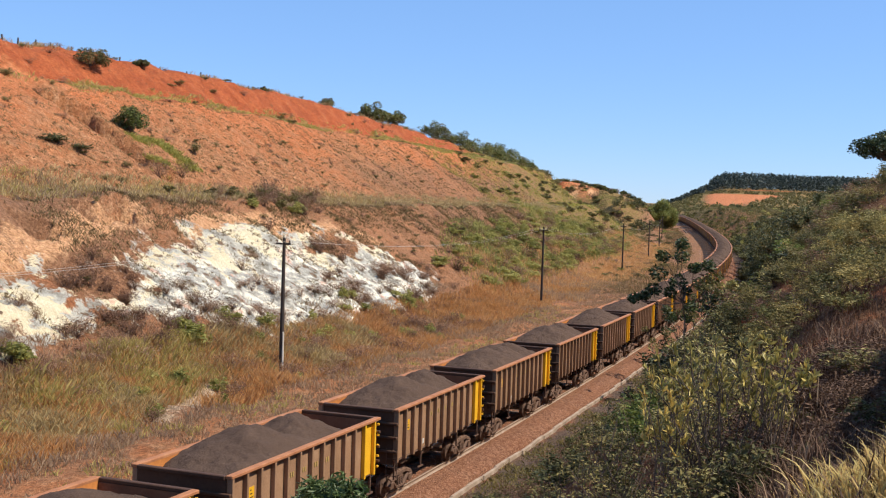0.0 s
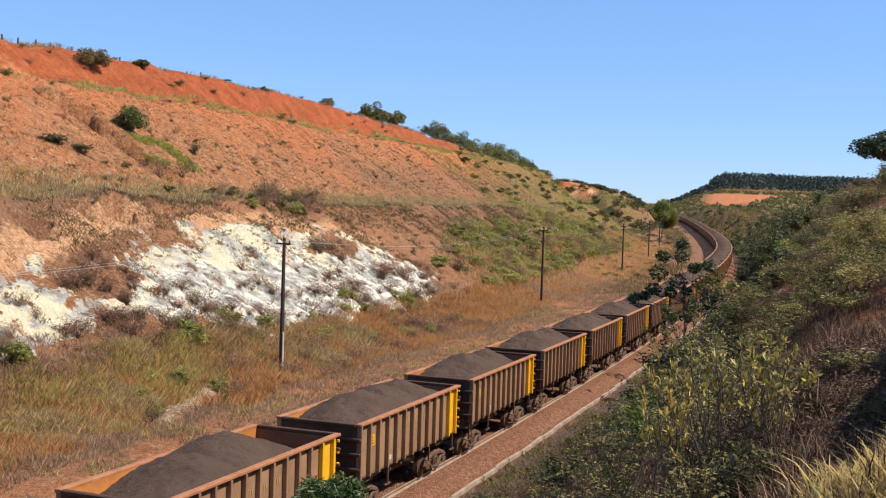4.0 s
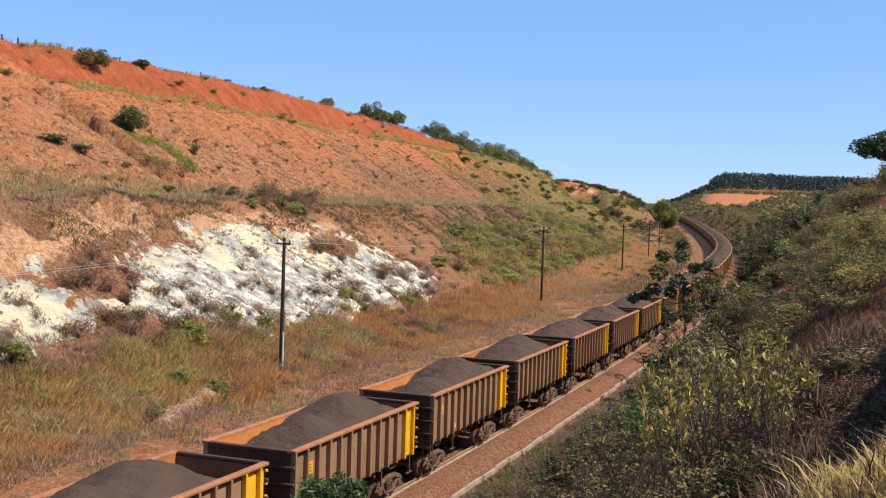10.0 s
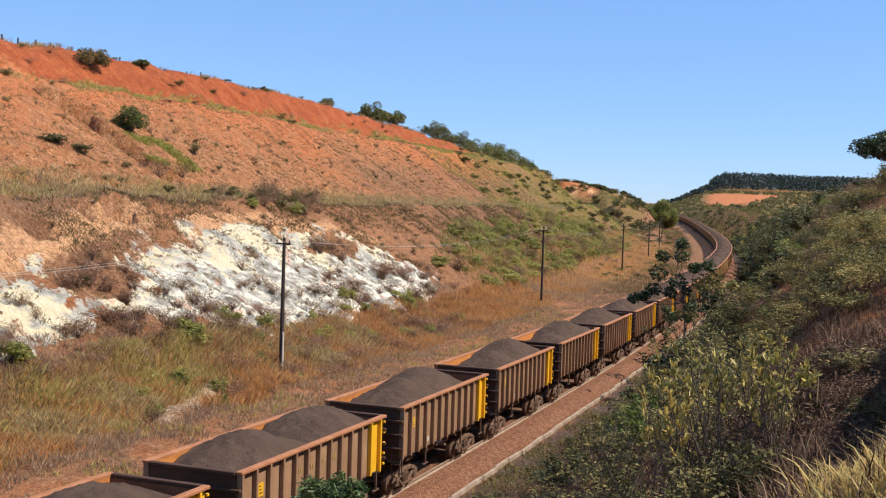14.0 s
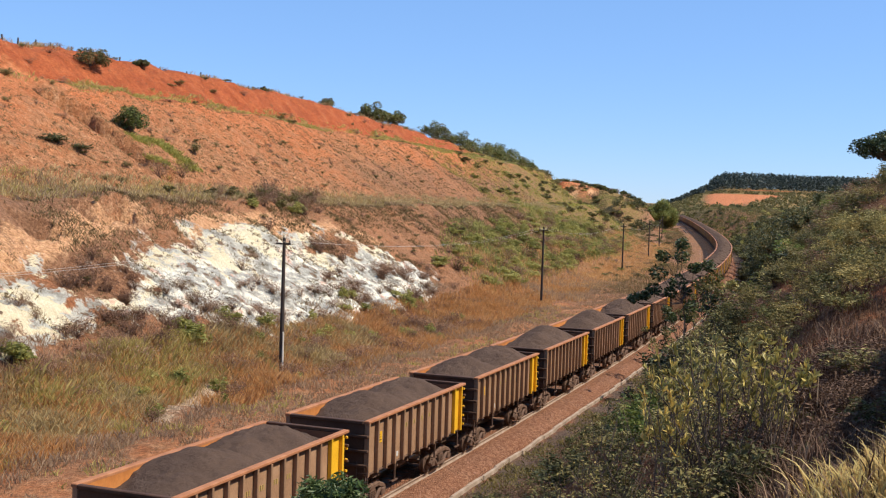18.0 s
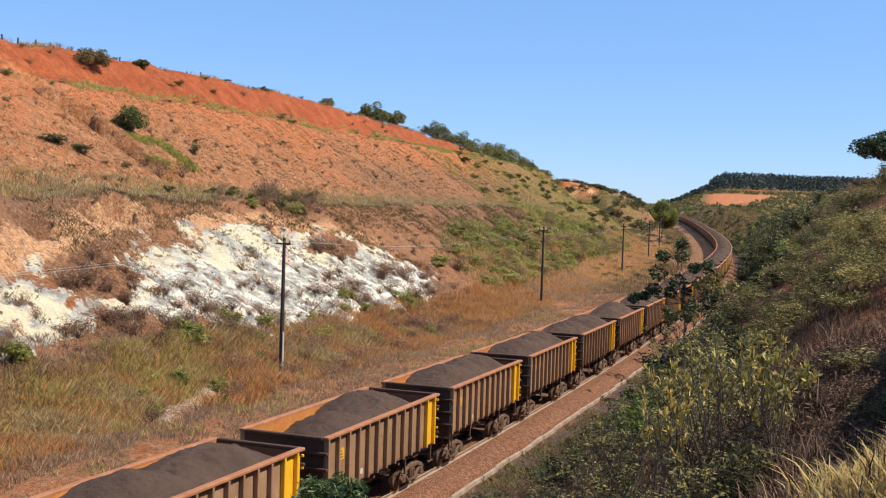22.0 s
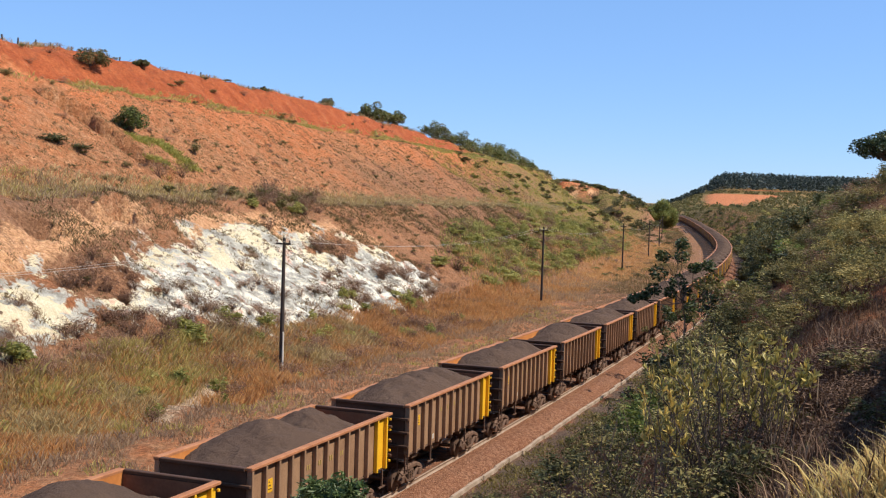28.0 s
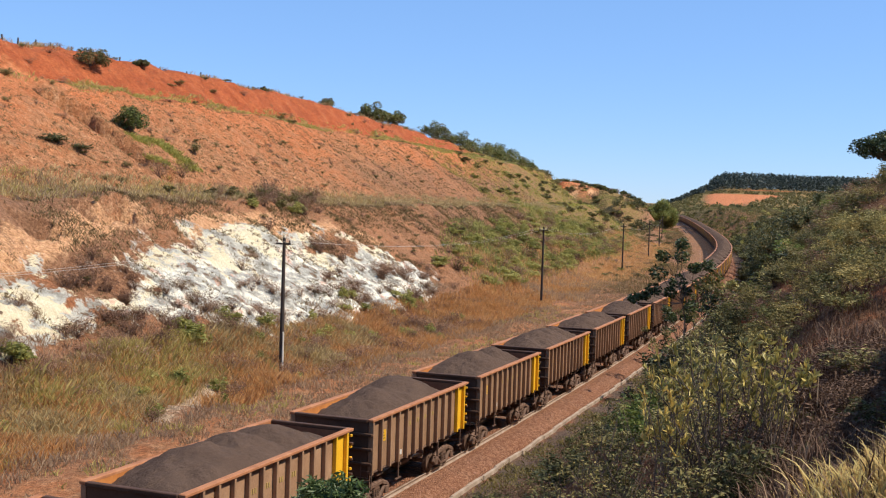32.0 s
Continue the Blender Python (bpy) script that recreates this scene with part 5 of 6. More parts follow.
def plant_right():
    rng = np.random.default_rng(31)
    kinds = ["dark", "olive", "olive", "green", "dry"]
    # the bank beside the track
    bank = Thicket()
    for k in range(900):
        s = 17 + rng.uniform(0, 1) ** 1.6 * 200
        u = rng.uniform(4.9, 17.5)
        if s < 20 and u > 14:
            continue
        if (s < 45 and u < 6.2) or (s < 24 and u > 15.5) or (s < 33 and u > 14.8):
            continue
        big = np.interp(u, [5, 8, 17], [.55, .85, .95]) * np.interp(s, [20, 60, 150], [.62, .9, 1.6])
        kind = kinds[int(rng.choice(5, p=[.15, .38, .22, .12, .13]))]
        size = (big * rng.uniform(.9, 1.9), big * rng.uniform(.6, 1.2))
        if s < 48:
            kind = {"dark": "fine_dark", "olive": "fine_olive", "green": "fine_green"}.get(kind, kind)
        if s < 60 and len(SHRUB_COUNT) < 200:
            SHRUB_COUNT.append(k)
            shrub_su(kind, s, u, *size)
        else:
            bank.add(kind, s, u, *size)
    for k in range(150):
        s, u = rng.uniform(29, 66), rng.uniform(4.2, 9.0)
        bank.add(str(rng.choice(["fine_dark", "fine_olive", "fine_green", "dry"])), s, u, rng.uniform(.6, 1.4), rng.uniform(.5, 1.15) * np.interp(u, [4.2, 7], [.6, 1.0]))
    for k in range(320):
        s = 30 + rng.uniform(0, 1) ** 1.5 * 90
        u = rng.uniform(12.5, 18.5)
        if s < 34 and u > 15:
            continue
        k2 = np.interp(s, [30, 120], [.6, 1.3])
        bank.add(str(rng.choice(["fine_olive", "fine_olive", "fine_green", "dry"])), s, u, k2 * rng.uniform(.7, 1.5), k2 * rng.uniform(.4, .9))
    for k in range(160):
        s, u = rng.uniform(45, 330), rng.uniform(15, 40)
        k2 = np.interp(s, [40, 120], [.45, 1.0])
        bank.add(str(rng.choice(["dark", "olive", "olive", "green"])), s, u, k2 * rng.uniform(1.2, 3.0), k2 * rng.uniform(.8, 1.7))
    # overgrown low bank past the bend
    for k in range(700):
        s = rng.uniform(190, 620) if k > 280 else rng.uniform(190, 380)
        u = rng.uniform(4.6, 18) if k < 380 else rng.uniform(6, 70)
        far = np.interp(s, [300, 420], [1.0, .6])
        bank.add(str(rng.choice(["dark", "dark", "dark", "bushy_olive"] if s < 300 else ["dark", "bushy_olive", "bushy", "bushy_olive"])), s, u, rng.uniform(2.2, 5.0) * far, rng.uniform(1.2, 3.0) * far)
    for k in range(95):
        s = 30 + rng.uniform(0, 1) ** 1.3 * 85
        u = rng.uniform(7, 13)
        k2 = np.interp(s, [30, 110], [.75, 1.35])
        bank.add(str(rng.choice(["fine_dark", "fine_dark", "fine_olive", "green", "dark"])), s, u, k2 * rng.uniform(1.3, 2.3), k2 * rng.uniform(.9, 1.45))
    for k in range(75):
        s, u = 31 + rng.uniform(0, 1) ** 1.3 * 60, rng.uniform(13, 18)
        if s < 37:
            continue
        k2 = np.interp(s, [30, 90], [.55, 1.1])
        bank.add("olive", s, u, k2 * rng.uniform(.9, 1.6), k2 * rng.uniform(.6, 1.0))
    # dead bushes of the near bank, their shade put into the brown
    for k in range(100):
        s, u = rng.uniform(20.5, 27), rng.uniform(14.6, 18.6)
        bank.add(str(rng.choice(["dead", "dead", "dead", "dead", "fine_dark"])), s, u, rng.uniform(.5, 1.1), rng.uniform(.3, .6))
    for k in range(150):
        s, u = 31 + rng.uniform(0, 1) ** 1.2 * 22, rng.uniform(12.8, 18.2)
        bank.add(str(rng.choice(["fine_olive", "fine_olive", "fine_green", "fine_dark"])), s, u, rng.uniform(.7, 1.3), rng.uniform(.45, .85))
    bank.build("on the bank")
    s, u = scatter(9000, 19, 200, 4.8, 24, 32, 91, .40, .2)
    far_ = (s > 36) | (u < 13.5)
    s, u = s[far_], u[far_]
    grass("bank_grass", "dry olive grass between the shrubs of the bank", s, u, .15, G_BROWN, 8, .010, .2, .5, 32)
    s, u = scatter(7000, 300, 720, 4.6, 60, 35, 94, .36, .03)
    grass("far_grass", "olive grass on the low ground past the bend", s, u, .8, L_OLIVE, 7, .14, .9, .4, 35)
    s, u = scatter(3800, 30, 120, 2.7, 6.4, 34, 93, .44, .4)
    grass("low_weeds", "low grey-green weeds on the dirt beside the kerb", s, u, .22, L_BANK, 9, .02, .2, .8, 34)
    s, u = scatter(5000, 40, 160, 11, 24, 33, 92, .44, .2)
    grass("bank_grass", "straw grass between the shrubs of the bank", s, u, .22, L_BANK, 10, .016, .25, .5, 33)


plant_right()


def plant_foreground():
    # tall straw grass close to the camera
    x, y = RNG.uniform(1.9, 4.6, 1150), RNG.uniform(4.8, 9.0, 1150)
    keep = (x / y > .338 + .018 * RNG.normal(size=1150)) & (y < 8.3)
    su = [to_line(a, b) for a, b in zip(x[keep], y[keep])]
    s, u = np.array([q[0] for q in su]), np.array([q[1] for q in su])
    n = len(s) * 3 // 4
    grass("foreground_grass", "long pale straw grass with arching blades", s[:n], u[:n], .27, G_GOLD, 13, .011, .07, .6, 41, True)
    grass("foreground_grass", "long yellow-green grass blades", s[n:], u[n:], .32, G_GREEN, 8, .016, .07, .7, 42, True)
    # dry grass on the near bank, coloured dark to stand in for shade
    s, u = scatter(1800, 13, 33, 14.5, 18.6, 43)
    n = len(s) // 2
    grass("foreground_grass", "dark dry grass in the shade of the bank", s[:n], u[:n], .3, L_SHADED_LITTER, 12, .012, .14, .7, 43, True)
    grass("foreground_grass", "grey-brown dry grass on the bank", s[n:], u[n:], .26, L_SHADED_LITTER, 11, .010, .14, .7, 44, True)
    s, u = s[::14], u[::14]
    grass("foreground_grass", "pale dead stalks on the shaded bank", s, u, .45, G_BROWN, 4, .009, .1, .8, 45, True)


plant_foreground()

CREST_BUSHES = ((104, -56.4, 3.7, 2.1), (115.5, -57.6, 1.9, .8), (152, -60.4, .9, .8), (175, -60, 2.6, 1.5))
# trees on the left crest
for spot in CREST_BUSHES:
    x, y, _, _ = on_line(spot[0], spot[1])
    make_tree("low dark bush-like tree on the red crest", float(x), float(y), spot[3], spot[2], .15, (L_DARK, L_OLIVE), int(spot[0]), 22, 2600, .20, .8, name="small_tree", group="trees of the crest", radius=.05)
for s, u, wd, ht in ((198, -60.5, 4.4, 3.8), (203, -60.7, 3.6, 3.0), (210, -60.5, 4.6, 3.0), (243, -61, 6.4, 4.8), (254, -61, 4.8, 3.8), (270, -61.5, 6.6, 5.8), (280, -61, 6.4, 5.4), (293, -60.5, 7, 5.4), (304, -60.5, 7.5, 5.8), (316, -60, 8, 7.0), (326, -60, 8, 8.2),
                     (337, -59.5, 8, 7.6), (348, -59, 7, 6.2), (360, -58, 6.5, 4.8), (374, -57, 5.5, 3.0), (384, -56.5, 5, 2.6), (476, -38, 3, 2.2), (482, -34, 2.6, 2.0), (484, -30, 2.8, 2.4), (479, -41, 2.4, 1.8)):
    x, y, _, _ = on_line(s, u)
    make_tree("leafy green tree on the crest of the hill", float(x), float(y), ht, wd, .15, (L_DARK, L_GREEN, L_OLIVE), int(s * 3), 20, 2600, .34, .8, group="trees of the crest", radius=.09)
make_tree("dense dark green bush-like tree in the gully", -28.0, 101.8, 2.8, 2.8, .12, (L_DARK, L_GREEN), 61, 26, 3200, .2, .9, name="small_tree", radius=.05)
# round tree beside the line far ahead
make_tree("round bushy green tree beside the far track", 90.3, 480, 12.5, 12.5, .02, (L_THICKET, L_GREEN, L_THICKET), 77, 50, 16000, .75, .95, radius=.3, spread=.85)
for x, y, ht, wd in ((74, 440, 4, 6), (78, 425, 4, 6), (70, 405, 4.5, 7), (66, 430, 5, 7), (60, 400, 5, 8), (54, 395, 6, 8), (49, 392, 8, 8), (44, 388, 9, 9), (40, 380, 9.5, 8)):
    make_tree("low dark tree in the far hollow", x, y, ht, wd, .15, (L_DARK, L_OLIVE), int(x), 12, 900, .5, .8, group="trees of the hollow")
# umbrella tree on the bank
make_tree("dark flat-topped umbrella tree on the bank", 33.0, 85, 4.7, 5.6, .42, (L_SAP,), 91, 42, 9000, .2, .38, radius=.13, spread=.95)
# dark trees along the far bank
for s_, u_, ht, wd in ((243, 7.5, 7.5, 7), (230, 8.5, 8, 7), (218, 7.5, 7, 6), (206, 8, 7.5, 6.5), (194, 8, 6.5, 6), (183, 9, 7, 6), (172, 9, 6.5, 5.5), (164, 10.5, 6.5, 6), (156, 10, 6.5, 5.5), (150, 12, 6, 5.5), (143, 10.5, 5, 4.5), (138, 12.5, 4.6, 4.5),
                       (176, 13, 5, 5), (200, 13, 5, 6), (128, 11, 3.8, 3.8), (262, 8, 6, 6), (280, 9, 5, 6)):
    x, y, _, _ = on_line(s_, u_)
    make_tree("dark leafy tree on the shaded bank", float(x), float(y), ht, wd, .22, (L_DARK, L_DARK, L_OLIVE), int(s_ * 7), 18, 2300, .30, .75, group="trees of the bank", radius=.09)
# thin saplings in front of the track


def sapling(label, x, y, fork, clumps, mats, seed, leaf=.13, per=120, radius=.03):
    """A thin stem that forks into a few limbs, each with one clump of leaves. Places are from the foot of the stem."""
    rng = np.random.default_rng(seed)
    ob = tagged(new("sapling"), label, "sapling", "saplings of the bank")
    ob.matrix_basis = pose(x, y, ground_at(x, y) - .05)
    bm = bmesh.new()
    tube(bm, bent((0, 0, 0), (fork[0], 0, fork[1]), rng, .03), radius, radius * .75, 7)
    part("stem", done(bm, "stem", M_BARK, True), ob, "thin pale grey stem")
    for cx, cy, cz, r in clumps:
        bm = bmesh.new()
        tube(bm, bent((fork[0], 0, fork[1]), (cx, cy, cz), rng, .06), radius * .6, radius * .2, 5)
        limb = part("limb", done(bm, "limb", M_BARK, True), ob)
        tagged(part("leaf_clump", leaf_mesh("leaf_clump", clump_points(rng, (cx, cy, cz), r, per, .85), leaf, mats[rng.integers(len(mats))], rng, .6), limb), kind="stuff")
    return ob


# saplings in front of the track: foot, fork and leaf clumps (across, along, up, size)
sapling("thin sapling with sparse clumps of dark leaves", 8.44, 39.83, (-.05, 2.6),
        [(-.15, 0, 4.63, .26), (-.14, .1, 4.2, .31), (-.77, .1, 4.2, .26), (-.96, -.1, 3.62, .33), (-.25, .1, 3.33, .35), (.29, -.1, 3.82, .24), (-1.04, .2, 3.03, .28), (-1.74, .1, 2.71, .26), (-1.39, 0, 2.82, .2), (-.49, .1, 2.94, .24), (.23, 0, 2.48, .3), (.1, .2, 3.0, .2)], (L_SAP,), 101, .16, 110)
sapling("forked sapling with pale bare stems and dark leaves", 9.39, 39.84, (.05, 1.0),
        [(-.11, 0, 3.18, .28), (.1, .1, 2.77, .33), (-.38, .1, 2.54, .31), (.33, -.1, 2.36, .31), (-.05, .2, 1.88, .31), (.62, 0, 2.08, .28), (-.5, .1, 3.13, .2), (.7, 0, 2.57, .2), (.53, .1, 1.68, .28)], (L_SAP, L_SAP, L_LEAFY), 102, .15, 110)
for x, y, top, n, seed in ((9.0, 42.5, 8.0, 6, 5), (10.3, 42, 8.2, 7, 6), (9.9, 38, 7.6, 7, 7), (11.2, 44, 7.8, 7, 8), (10.9, 39, 8.1, 7, 9), (12.9, 67.4, 4.2, 10, 21), (15.6, 74.9, 4.6, 11, 22), (18.2, 82.5, 4.8, 11, 23), (20.9, 90.1, 4.6, 10, 24)):
    g = ground_at(x, y)
    r_ = np.random.default_rng(seed)
    sapling("thin bare-stemmed sapling with few leaves", x, y, (r_.uniform(-.1, .1), (top - g) * .5), [(r_.normal() * .5, r_.normal() * .4, (top - g) * r_.uniform(.65, 1.0), r_.uniform(.2, .34)) for k in range(n)], (L_SAP, L_DARK, L_OLIVE), seed, .13, 90, .025)


def dome_tree(label, x, y, top, width, seed, leaf):
    """A dense tree of which the rounded top shows: long narrow leaves all round."""
    rng = np.random.default_rng(seed)
    g = ground_at(x, y)
    h = top - g
    ob = tagged(new("leafy_tree"), label, "tree")
    ob.matrix_basis = pose(x, y, g - .05)
    bm = bmesh.new()
    tube(bm, bent((0, 0, 0), (0, 0, h * .6), rng, .04), .06, .04, 8)
    pts = []
    for k in range(46):
        v = rng.normal(size=3)
        v[2] = abs(v[2])
        v /= np.linalg.norm(v)
        c = np.array([0, 0, h - width * .62]) + v * np.array([width * .46, width * .46, width * .52]) * rng.uniform(.55, 1.0)
        tube(bm, bent((0, 0, h * .55), c, rng, .05, 3), .012, .004, 4)
        pts.append(clump_points(rng, c, width * .14, 60, .9))
    part("trunk", done(bm, "trunk", M_BARK, True), ob)
    part("crown", leaf_mesh("crown", np.concatenate(pts), leaf, L_GLOSSY, rng, .26), ob, "long narrow glossy green leaves")


dome_tree("dense tree with long glossy green leaves", -1.86, 20.0, 6.0, 1.75, 111, .2)


def tall_shrub(kind, x, y, width, top, seed):
    """A shrub close to the camera, built at its true size: bare stems below, leaves towards the tips."""
    rng = np.random.default_rng(seed)
    g = ground_at(x, y)
    h = max(.6, top - g)
    label, material, leaf, stems, per, squash = {
        "dry": ("tangled leafless grey shrub", L_DRY, .05, 44, 8, .3),
        "fine_olive": ("small-leaved olive shrub on the bank", L_BANK, .07, 30, 42, .42),
        "fine_green": ("small-leaved green shrub on the bank", L_LEAFY, .085, 26, 40, .4),
        "fine_dark": ("small-leaved dark green shrub on the bank", L_BANK_DARK, .08, 28, 42, .45)}[kind]
    ob = tagged(new("shrub"), label, "shrub", "bushes of the cutting")
    ob.matrix_basis = pose(x, y, g - .05)
    bm = bmesh.new()
    pts = []
    for k in range(stems):
        a, r = rng.uniform(0, math.tau), width / 2 * math.sqrt(rng.uniform(.02, 1))
        tip = np.array([math.cos(a) * r, math.sin(a) * r, h * rng.uniform(.55, 1.0) * (1 - .25 * (2 * r / width) ** 2)])
        foot = np.array([rng.normal() * .1, rng.normal() * .1, 0])
        tube(bm, bent(foot, tip, rng, .07, 4), .014, .004, 4)
        f = rng.uniform(.35, 1.0, per) ** .7
        pts.append(foot + (tip - foot) * f[:, None] + rng.normal(size=(per, 3)) * .07)
    part("stem", done(bm, "stem", L_DRY if kind == "dry" else M_BARK), ob, "thin grey stems")
    part("foliage", leaf_mesh("foliage", np.concatenate(pts), leaf, material, rng, squash), ob)


def rosette_shrub(label, x, y, spread, low, top, branches, seed):
    """Thin grey branches that fan out from one foot, each tip with whorls of upright leaves."""
    rng = np.random.default_rng(seed)
    g = ground_at(x, y)
    ob = tagged(new("shrub"), label, "shrub", "bushes of the cutting")
    ob.matrix_basis = pose(x, y, g - .05)
    bm = bmesh.new()
    co, faces = [], []
    for k in range(branches):
        q = (k + rng.uniform(.1, .9)) / branches * 2 - 1
        tip = np.array([q * spread, rng.normal() * .28, low - g + (top - low) * rng.uniform(.1, 1.0) * (1 - .35 * q * q)])
        foot = np.array([rng.normal() * .08, rng.normal() * .08, 0])
        knee = np.array([tip[0] * .45, tip[1] * .5, tip[2] * .5])
        tube(bm, bent(foot, knee, rng, .06, 3), .014, .009, 5)
        tube(bm, bent(knee, tip, rng, .06, 3), .009, .004, 4)
        ends = [(tip, (tip - knee) / np.linalg.norm(tip - knee))]
        for j in range(rng.integers(1, 4)):
            at = knee + (tip - knee) * rng.uniform(.35, .9)
            end = at + np.array([rng.normal() * .13, rng.normal() * .1, rng.uniform(.06, .2)])
            tube(bm, [tuple(at), tuple(end)], .006, .003, 4)
            ends.append((end, (end - at) / np.linalg.norm(end - at)))
        for end, way in ends:
            n = rng.integers(10, 19)
            for j in range(n):
                at = end - way * rng.uniform(0, .16)
                d = way * .8 + rng.normal(size=3) * .55 + np.array([0, 0, .45])
                d /= np.linalg.norm(d)
                side = np.cross(d, rng.normal(size=3))
                side /= np.linalg.norm(side)
                ln = rng.uniform(.07, .13)
                wd = ln * rng.uniform(.13, .2)
                up = np.cross(d, side) * ln * .08
                i = len(co)
                co += [at, at + d * ln * .55 + side * wd + up, at + d * ln, at + d * ln * .55 - side * wd + up]
                faces += [(i, i + 1, i + 2), (i, i + 2, i + 3)]
    part("stem", done(bm, "stem", M_BARK), ob, "thin grey stems")
    part("foliage", mesh_np("foliage", np.array(co), np.array(faces), L_YELLOW), ob, "upright olive and yellow leaves")


rosette_shrub("tall shrub with upright rosettes of yellowing leaves", 3.4, 13.6, .95, 8.4, 9.35, 24, 301)
rosette_shrub("tall shrub with upright rosettes of yellowing leaves", 4.05, 13.7, .42, 8.55, 9.25, 9, 302)
rosette_shrub("shrub with sparse upright yellowing leaves", 2.75, 13.5, .4, 8.35, 8.85, 9, 303)
# shrubs close by
for x, y, wd, top, kind in (
                            (3.0, 13.0, 1.2, 8.1, "fine_dark"), (2.2, 13.6, 1.1, 7.3, "fine_dark"), (3.5, 13.0, 1.0, 8.3, "fine_dark"), (1.9, 15.0, 1.2, 7.0, "dry"), (3.4, 15.6, 1.3, 9.1, "fine_olive"), (4.4, 15.5, 1.3, 9.3, "fine_olive"), 
                            (2.2, 16, 1.3, 7.6, "fine_olive"), (1.7, 17, 1.3, 6.8, "fine_green"), (2.8, 17, 1.3, 8.1, "fine_dark"), (3.9, 18, 1.4, 8.7, "fine_green"), (4.6, 20, 1.5, 8.9, "fine_dark"), (5.4, 22, 1.4, 9.0, "fine_green")):
    tall_shrub(kind, x, y, wd, top, int(x * 100 + y * 10))


# ---------------------------------------------------------------- far plantation
def plantation():
    rng = np.random.default_rng(51)
    pts = []
    n_tall, n_edge = 1560, 200
    y = rng.uniform(1330, 1640, n_tall + n_edge)
    r = np.concatenate([rng.uniform(.230, .372, n_tall), rng.uniform(.192, .236, n_edge)])
    h = np.concatenate([rng.uniform(15, 21, n_tall), rng.uniform(4, 11, n_edge)])
    h = h * (.45 + .55 * smooth(.224, .246, r) * (r > .2))
    x = r * y
    z = ground(*to_line_many(x, y))
    for a, b, c, t in zip(x, y, z, h):
        n = 26
        q = rng.uniform(0, 1, n)
        wide = 1.5 * (1.15 - q)
        pts.append(np.stack([a + rng.normal(size=n) * wide, b + rng.normal(size=n) * wide, c + t * (.2 + .8 * q)], -1))
    tagged(new("plantation", leaf_mesh("plantation", np.concatenate(pts), 2.4, L_PINE, rng, .6)), "dense dark plantation of tall slender trees", "forest", kind="stuff")
    y = rng.uniform(640, 1345, 1500)
    x = rng.uniform(.165, .36, 1500) * y
    keep = ~((x / y > .224) & (x / y < .292) & (y > np.interp(x / y, [.23, .267, .286], [670, 930, 1120])) & (y < 1245))
    x, y = x[keep], y[keep]
    z = ground(*to_line_many(x, y))
    pts = []
    for a, b, c in zip(x, y, z):
        v = rng.normal(size=(30, 3))
        v /= np.linalg.norm(v, axis=1)[:, None]
        w = rng.uniform(1.2, 3.2)
        pts.append(np.array([a, b, c + w * .5]) + v * np.array([w, w, w * .7]) * rng.uniform(.3, 1, (30, 1)))
    tagged(new("far_scrub", leaf_mesh("far_scrub", np.concatenate(pts), 1.5, L_OLIVE, rng, .8)), "olive scrub on the far hillside", "scrub", kind="stuff")


plantation()


# ---------------------------------------------------------------- poles, wires, fence
POLES = ((68.5, -16.3, 8.25), (130.8, -15.4, 8.6), (198.1, -15.5, 7.9), (256.6, -15.8, 7.6), (310.5, -15.2, 7.4), (372, -14.8, 7.2))


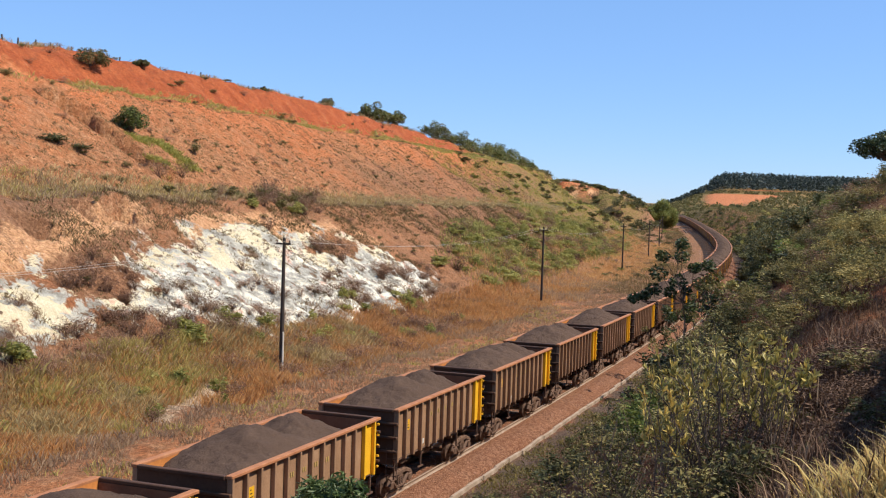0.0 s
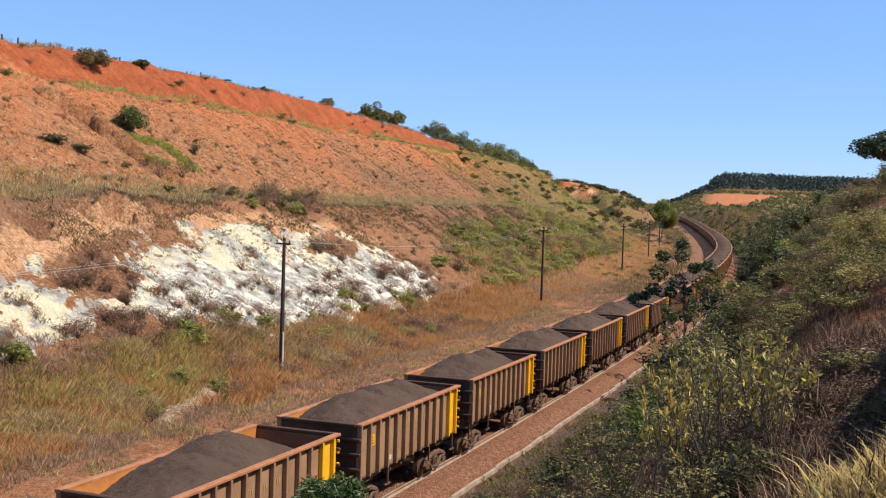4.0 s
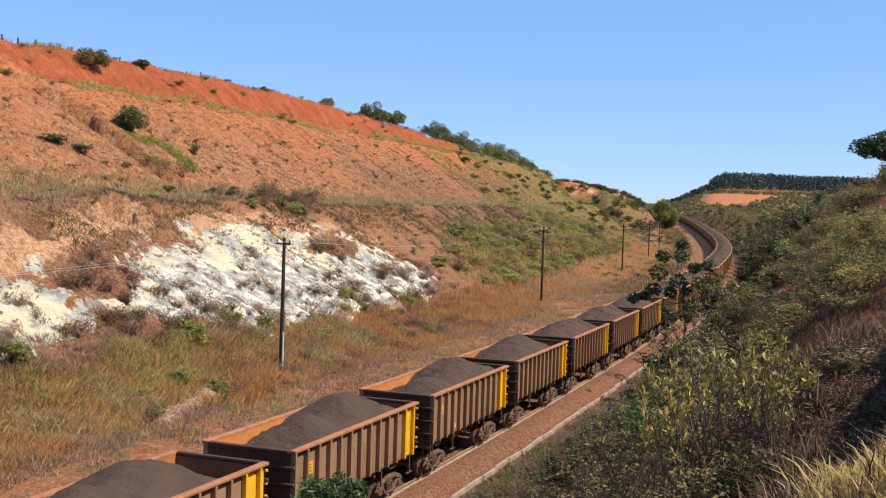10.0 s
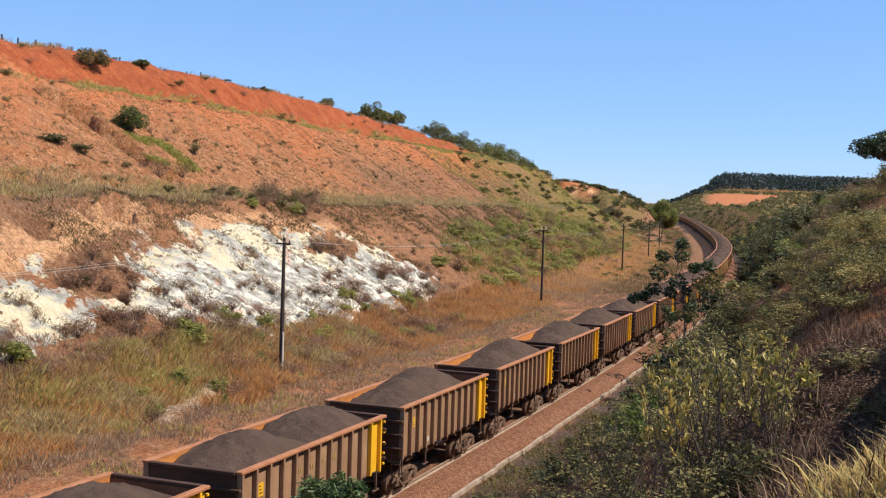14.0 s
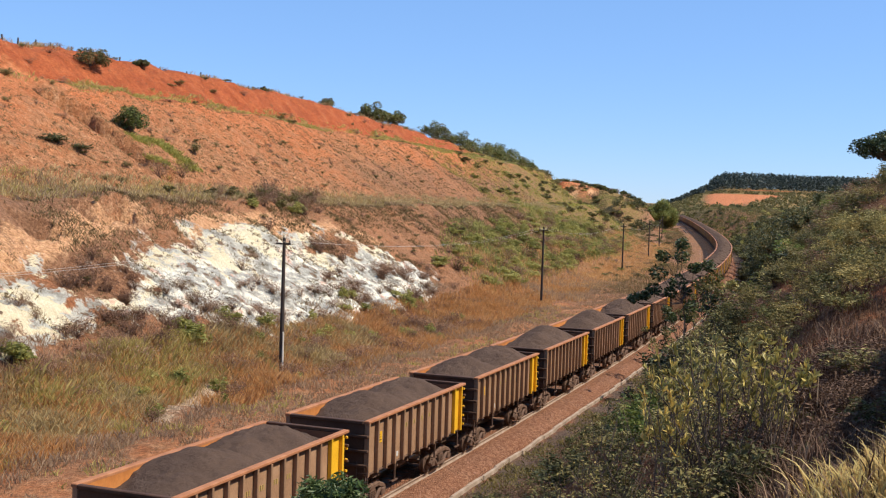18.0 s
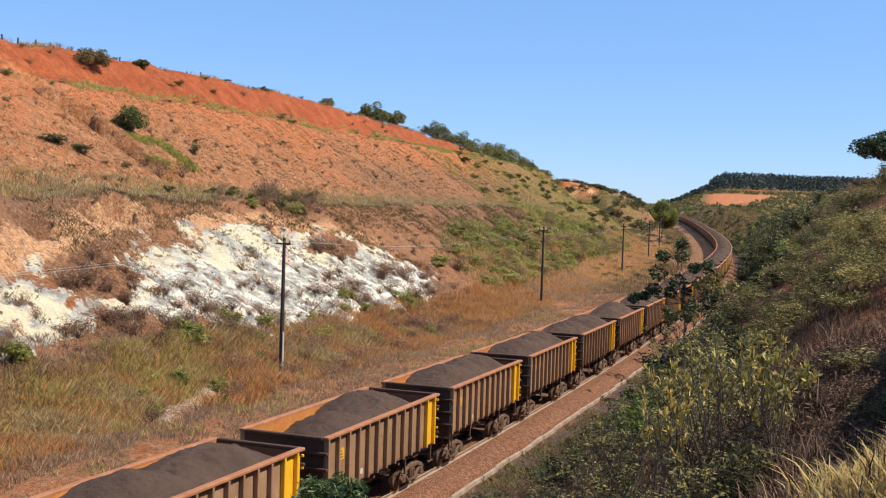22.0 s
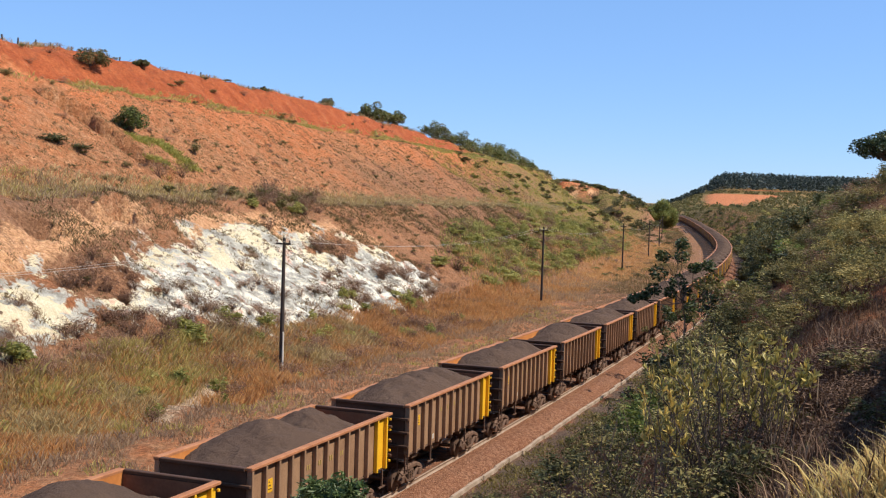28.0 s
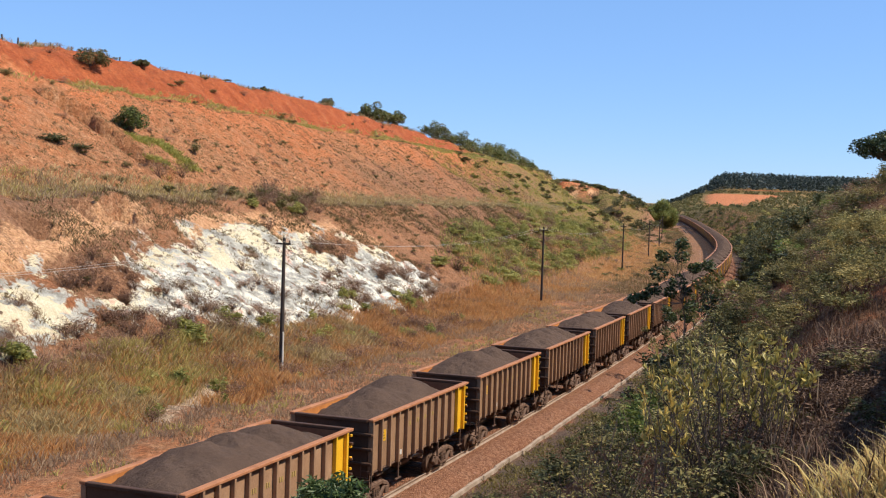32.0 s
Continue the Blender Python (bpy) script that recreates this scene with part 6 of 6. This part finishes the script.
def build_poles():
    heads = []
    for k, (s, u, tall) in enumerate(POLES):
        x, y, _, h = on_line(s, u)
        z = float(ground(np.array([s]), np.array([u]))[0])
        p = tagged(new("utility_pole"), "dark weathered wooden utility pole with crossarm", "utility pole", "line of utility poles")
        p.matrix_basis = pose(float(x), float(y), z - .15, 0, 0, -math.degrees(float(h)))
        bm = bmesh.new()
        tube(bm, [(0, 0, 0), (0, 0, tall * .5), (0, 0, tall + .15)], .15, .095, 12)
        bm_cyl(bm, (0, 0, tall + .14), (0, 0, tall + .17), .095, .06, 12)
        part("shaft", done(bm, "shaft", M_POLE, True), p)
        part("crossarm", box_mesh("crossarm", (-.5, -.16, tall - .25), (.5, -.06, tall - .14), M_POLE, .01), p)
        if k == 0:
            # pale box added to paint sunlight on the first pole's right side
            part("pale_strip", box_mesh("pale_strip", (.07, -.125, .1), (.158, .03, 2.7), M_PALE, .03), p, "pale weathered strip near the foot")
        bm = bmesh.new()
        bm_cyl(bm, (0, 0, 0), (0, 0, .09), .035, .045, 8)
        bm_cyl(bm, (0, 0, .09), (0, 0, .16), .05, .03, 8)
        ins = done(bm, "insulator", M_STEEL)
        for xx in (-.42, .42):
            part("insulator", ins, p, "", pose(xx, -.11, tall - .14))
        heads.append((float(x), float(y), z + tall - .13, float(h)))
    return heads


HEADS = build_poles()


def wires():
    hs = [(HEADS[0][0] * 2 - HEADS[1][0], HEADS[0][1] * 2 - HEADS[1][1], HEADS[0][2], HEADS[0][3])] + HEADS
    for (xa, ya, za, ha), (xb, yb, zb, hb) in zip(hs[:-1], hs[1:]):
        for off in (-.42, .42):
            cu = bmesh.new()
            pts = []
            for k in range(17):
                f = k / 16
                ox, oy = off * math.cos(ha), -off * math.sin(ha)
                pts.append((xa + (xb - xa) * f + ox, ya + (yb - ya) * f + oy, za + (zb - za) * f - 1.3 * 4 * f * (1 - f) * .8))
            tube(cu, pts, .007, .007, 4)
            tagged(new("overhead_wire", done(cu, "overhead_wire", M_PALE)), "thin pale sagging overhead wire between poles", "wire", "wires of the pole line")


wires()


def fence():
    rng = random.Random(9)
    bm = bmesh.new()
    tube(bm, [(0, 0, -.3), (0, 0, .3), (0, 0, .62)], .085, .075, 7)
    bm_cyl(bm, (0, 0, .62), (0, 0, .64), .075, .05, 7)
    me = done(bm, "fence_post", M_POST)
    s = 93.0
    while s < 172:
        x, y, _, h = on_line(s, -61.0)
        p = tagged(new("fence_post", me), "weathered wooden fence post on the crest", "fence post", "posts of the crest fence")
        p.matrix_basis = pose(float(x), float(y), float(ground(np.array([s]), np.array([-61.0]))[0]) - .05, rng.uniform(-5, 5), rng.uniform(-5, 5), rng.uniform(0, 90))
        s += rng.uniform(2.2, 3.6)


fence()


motions()
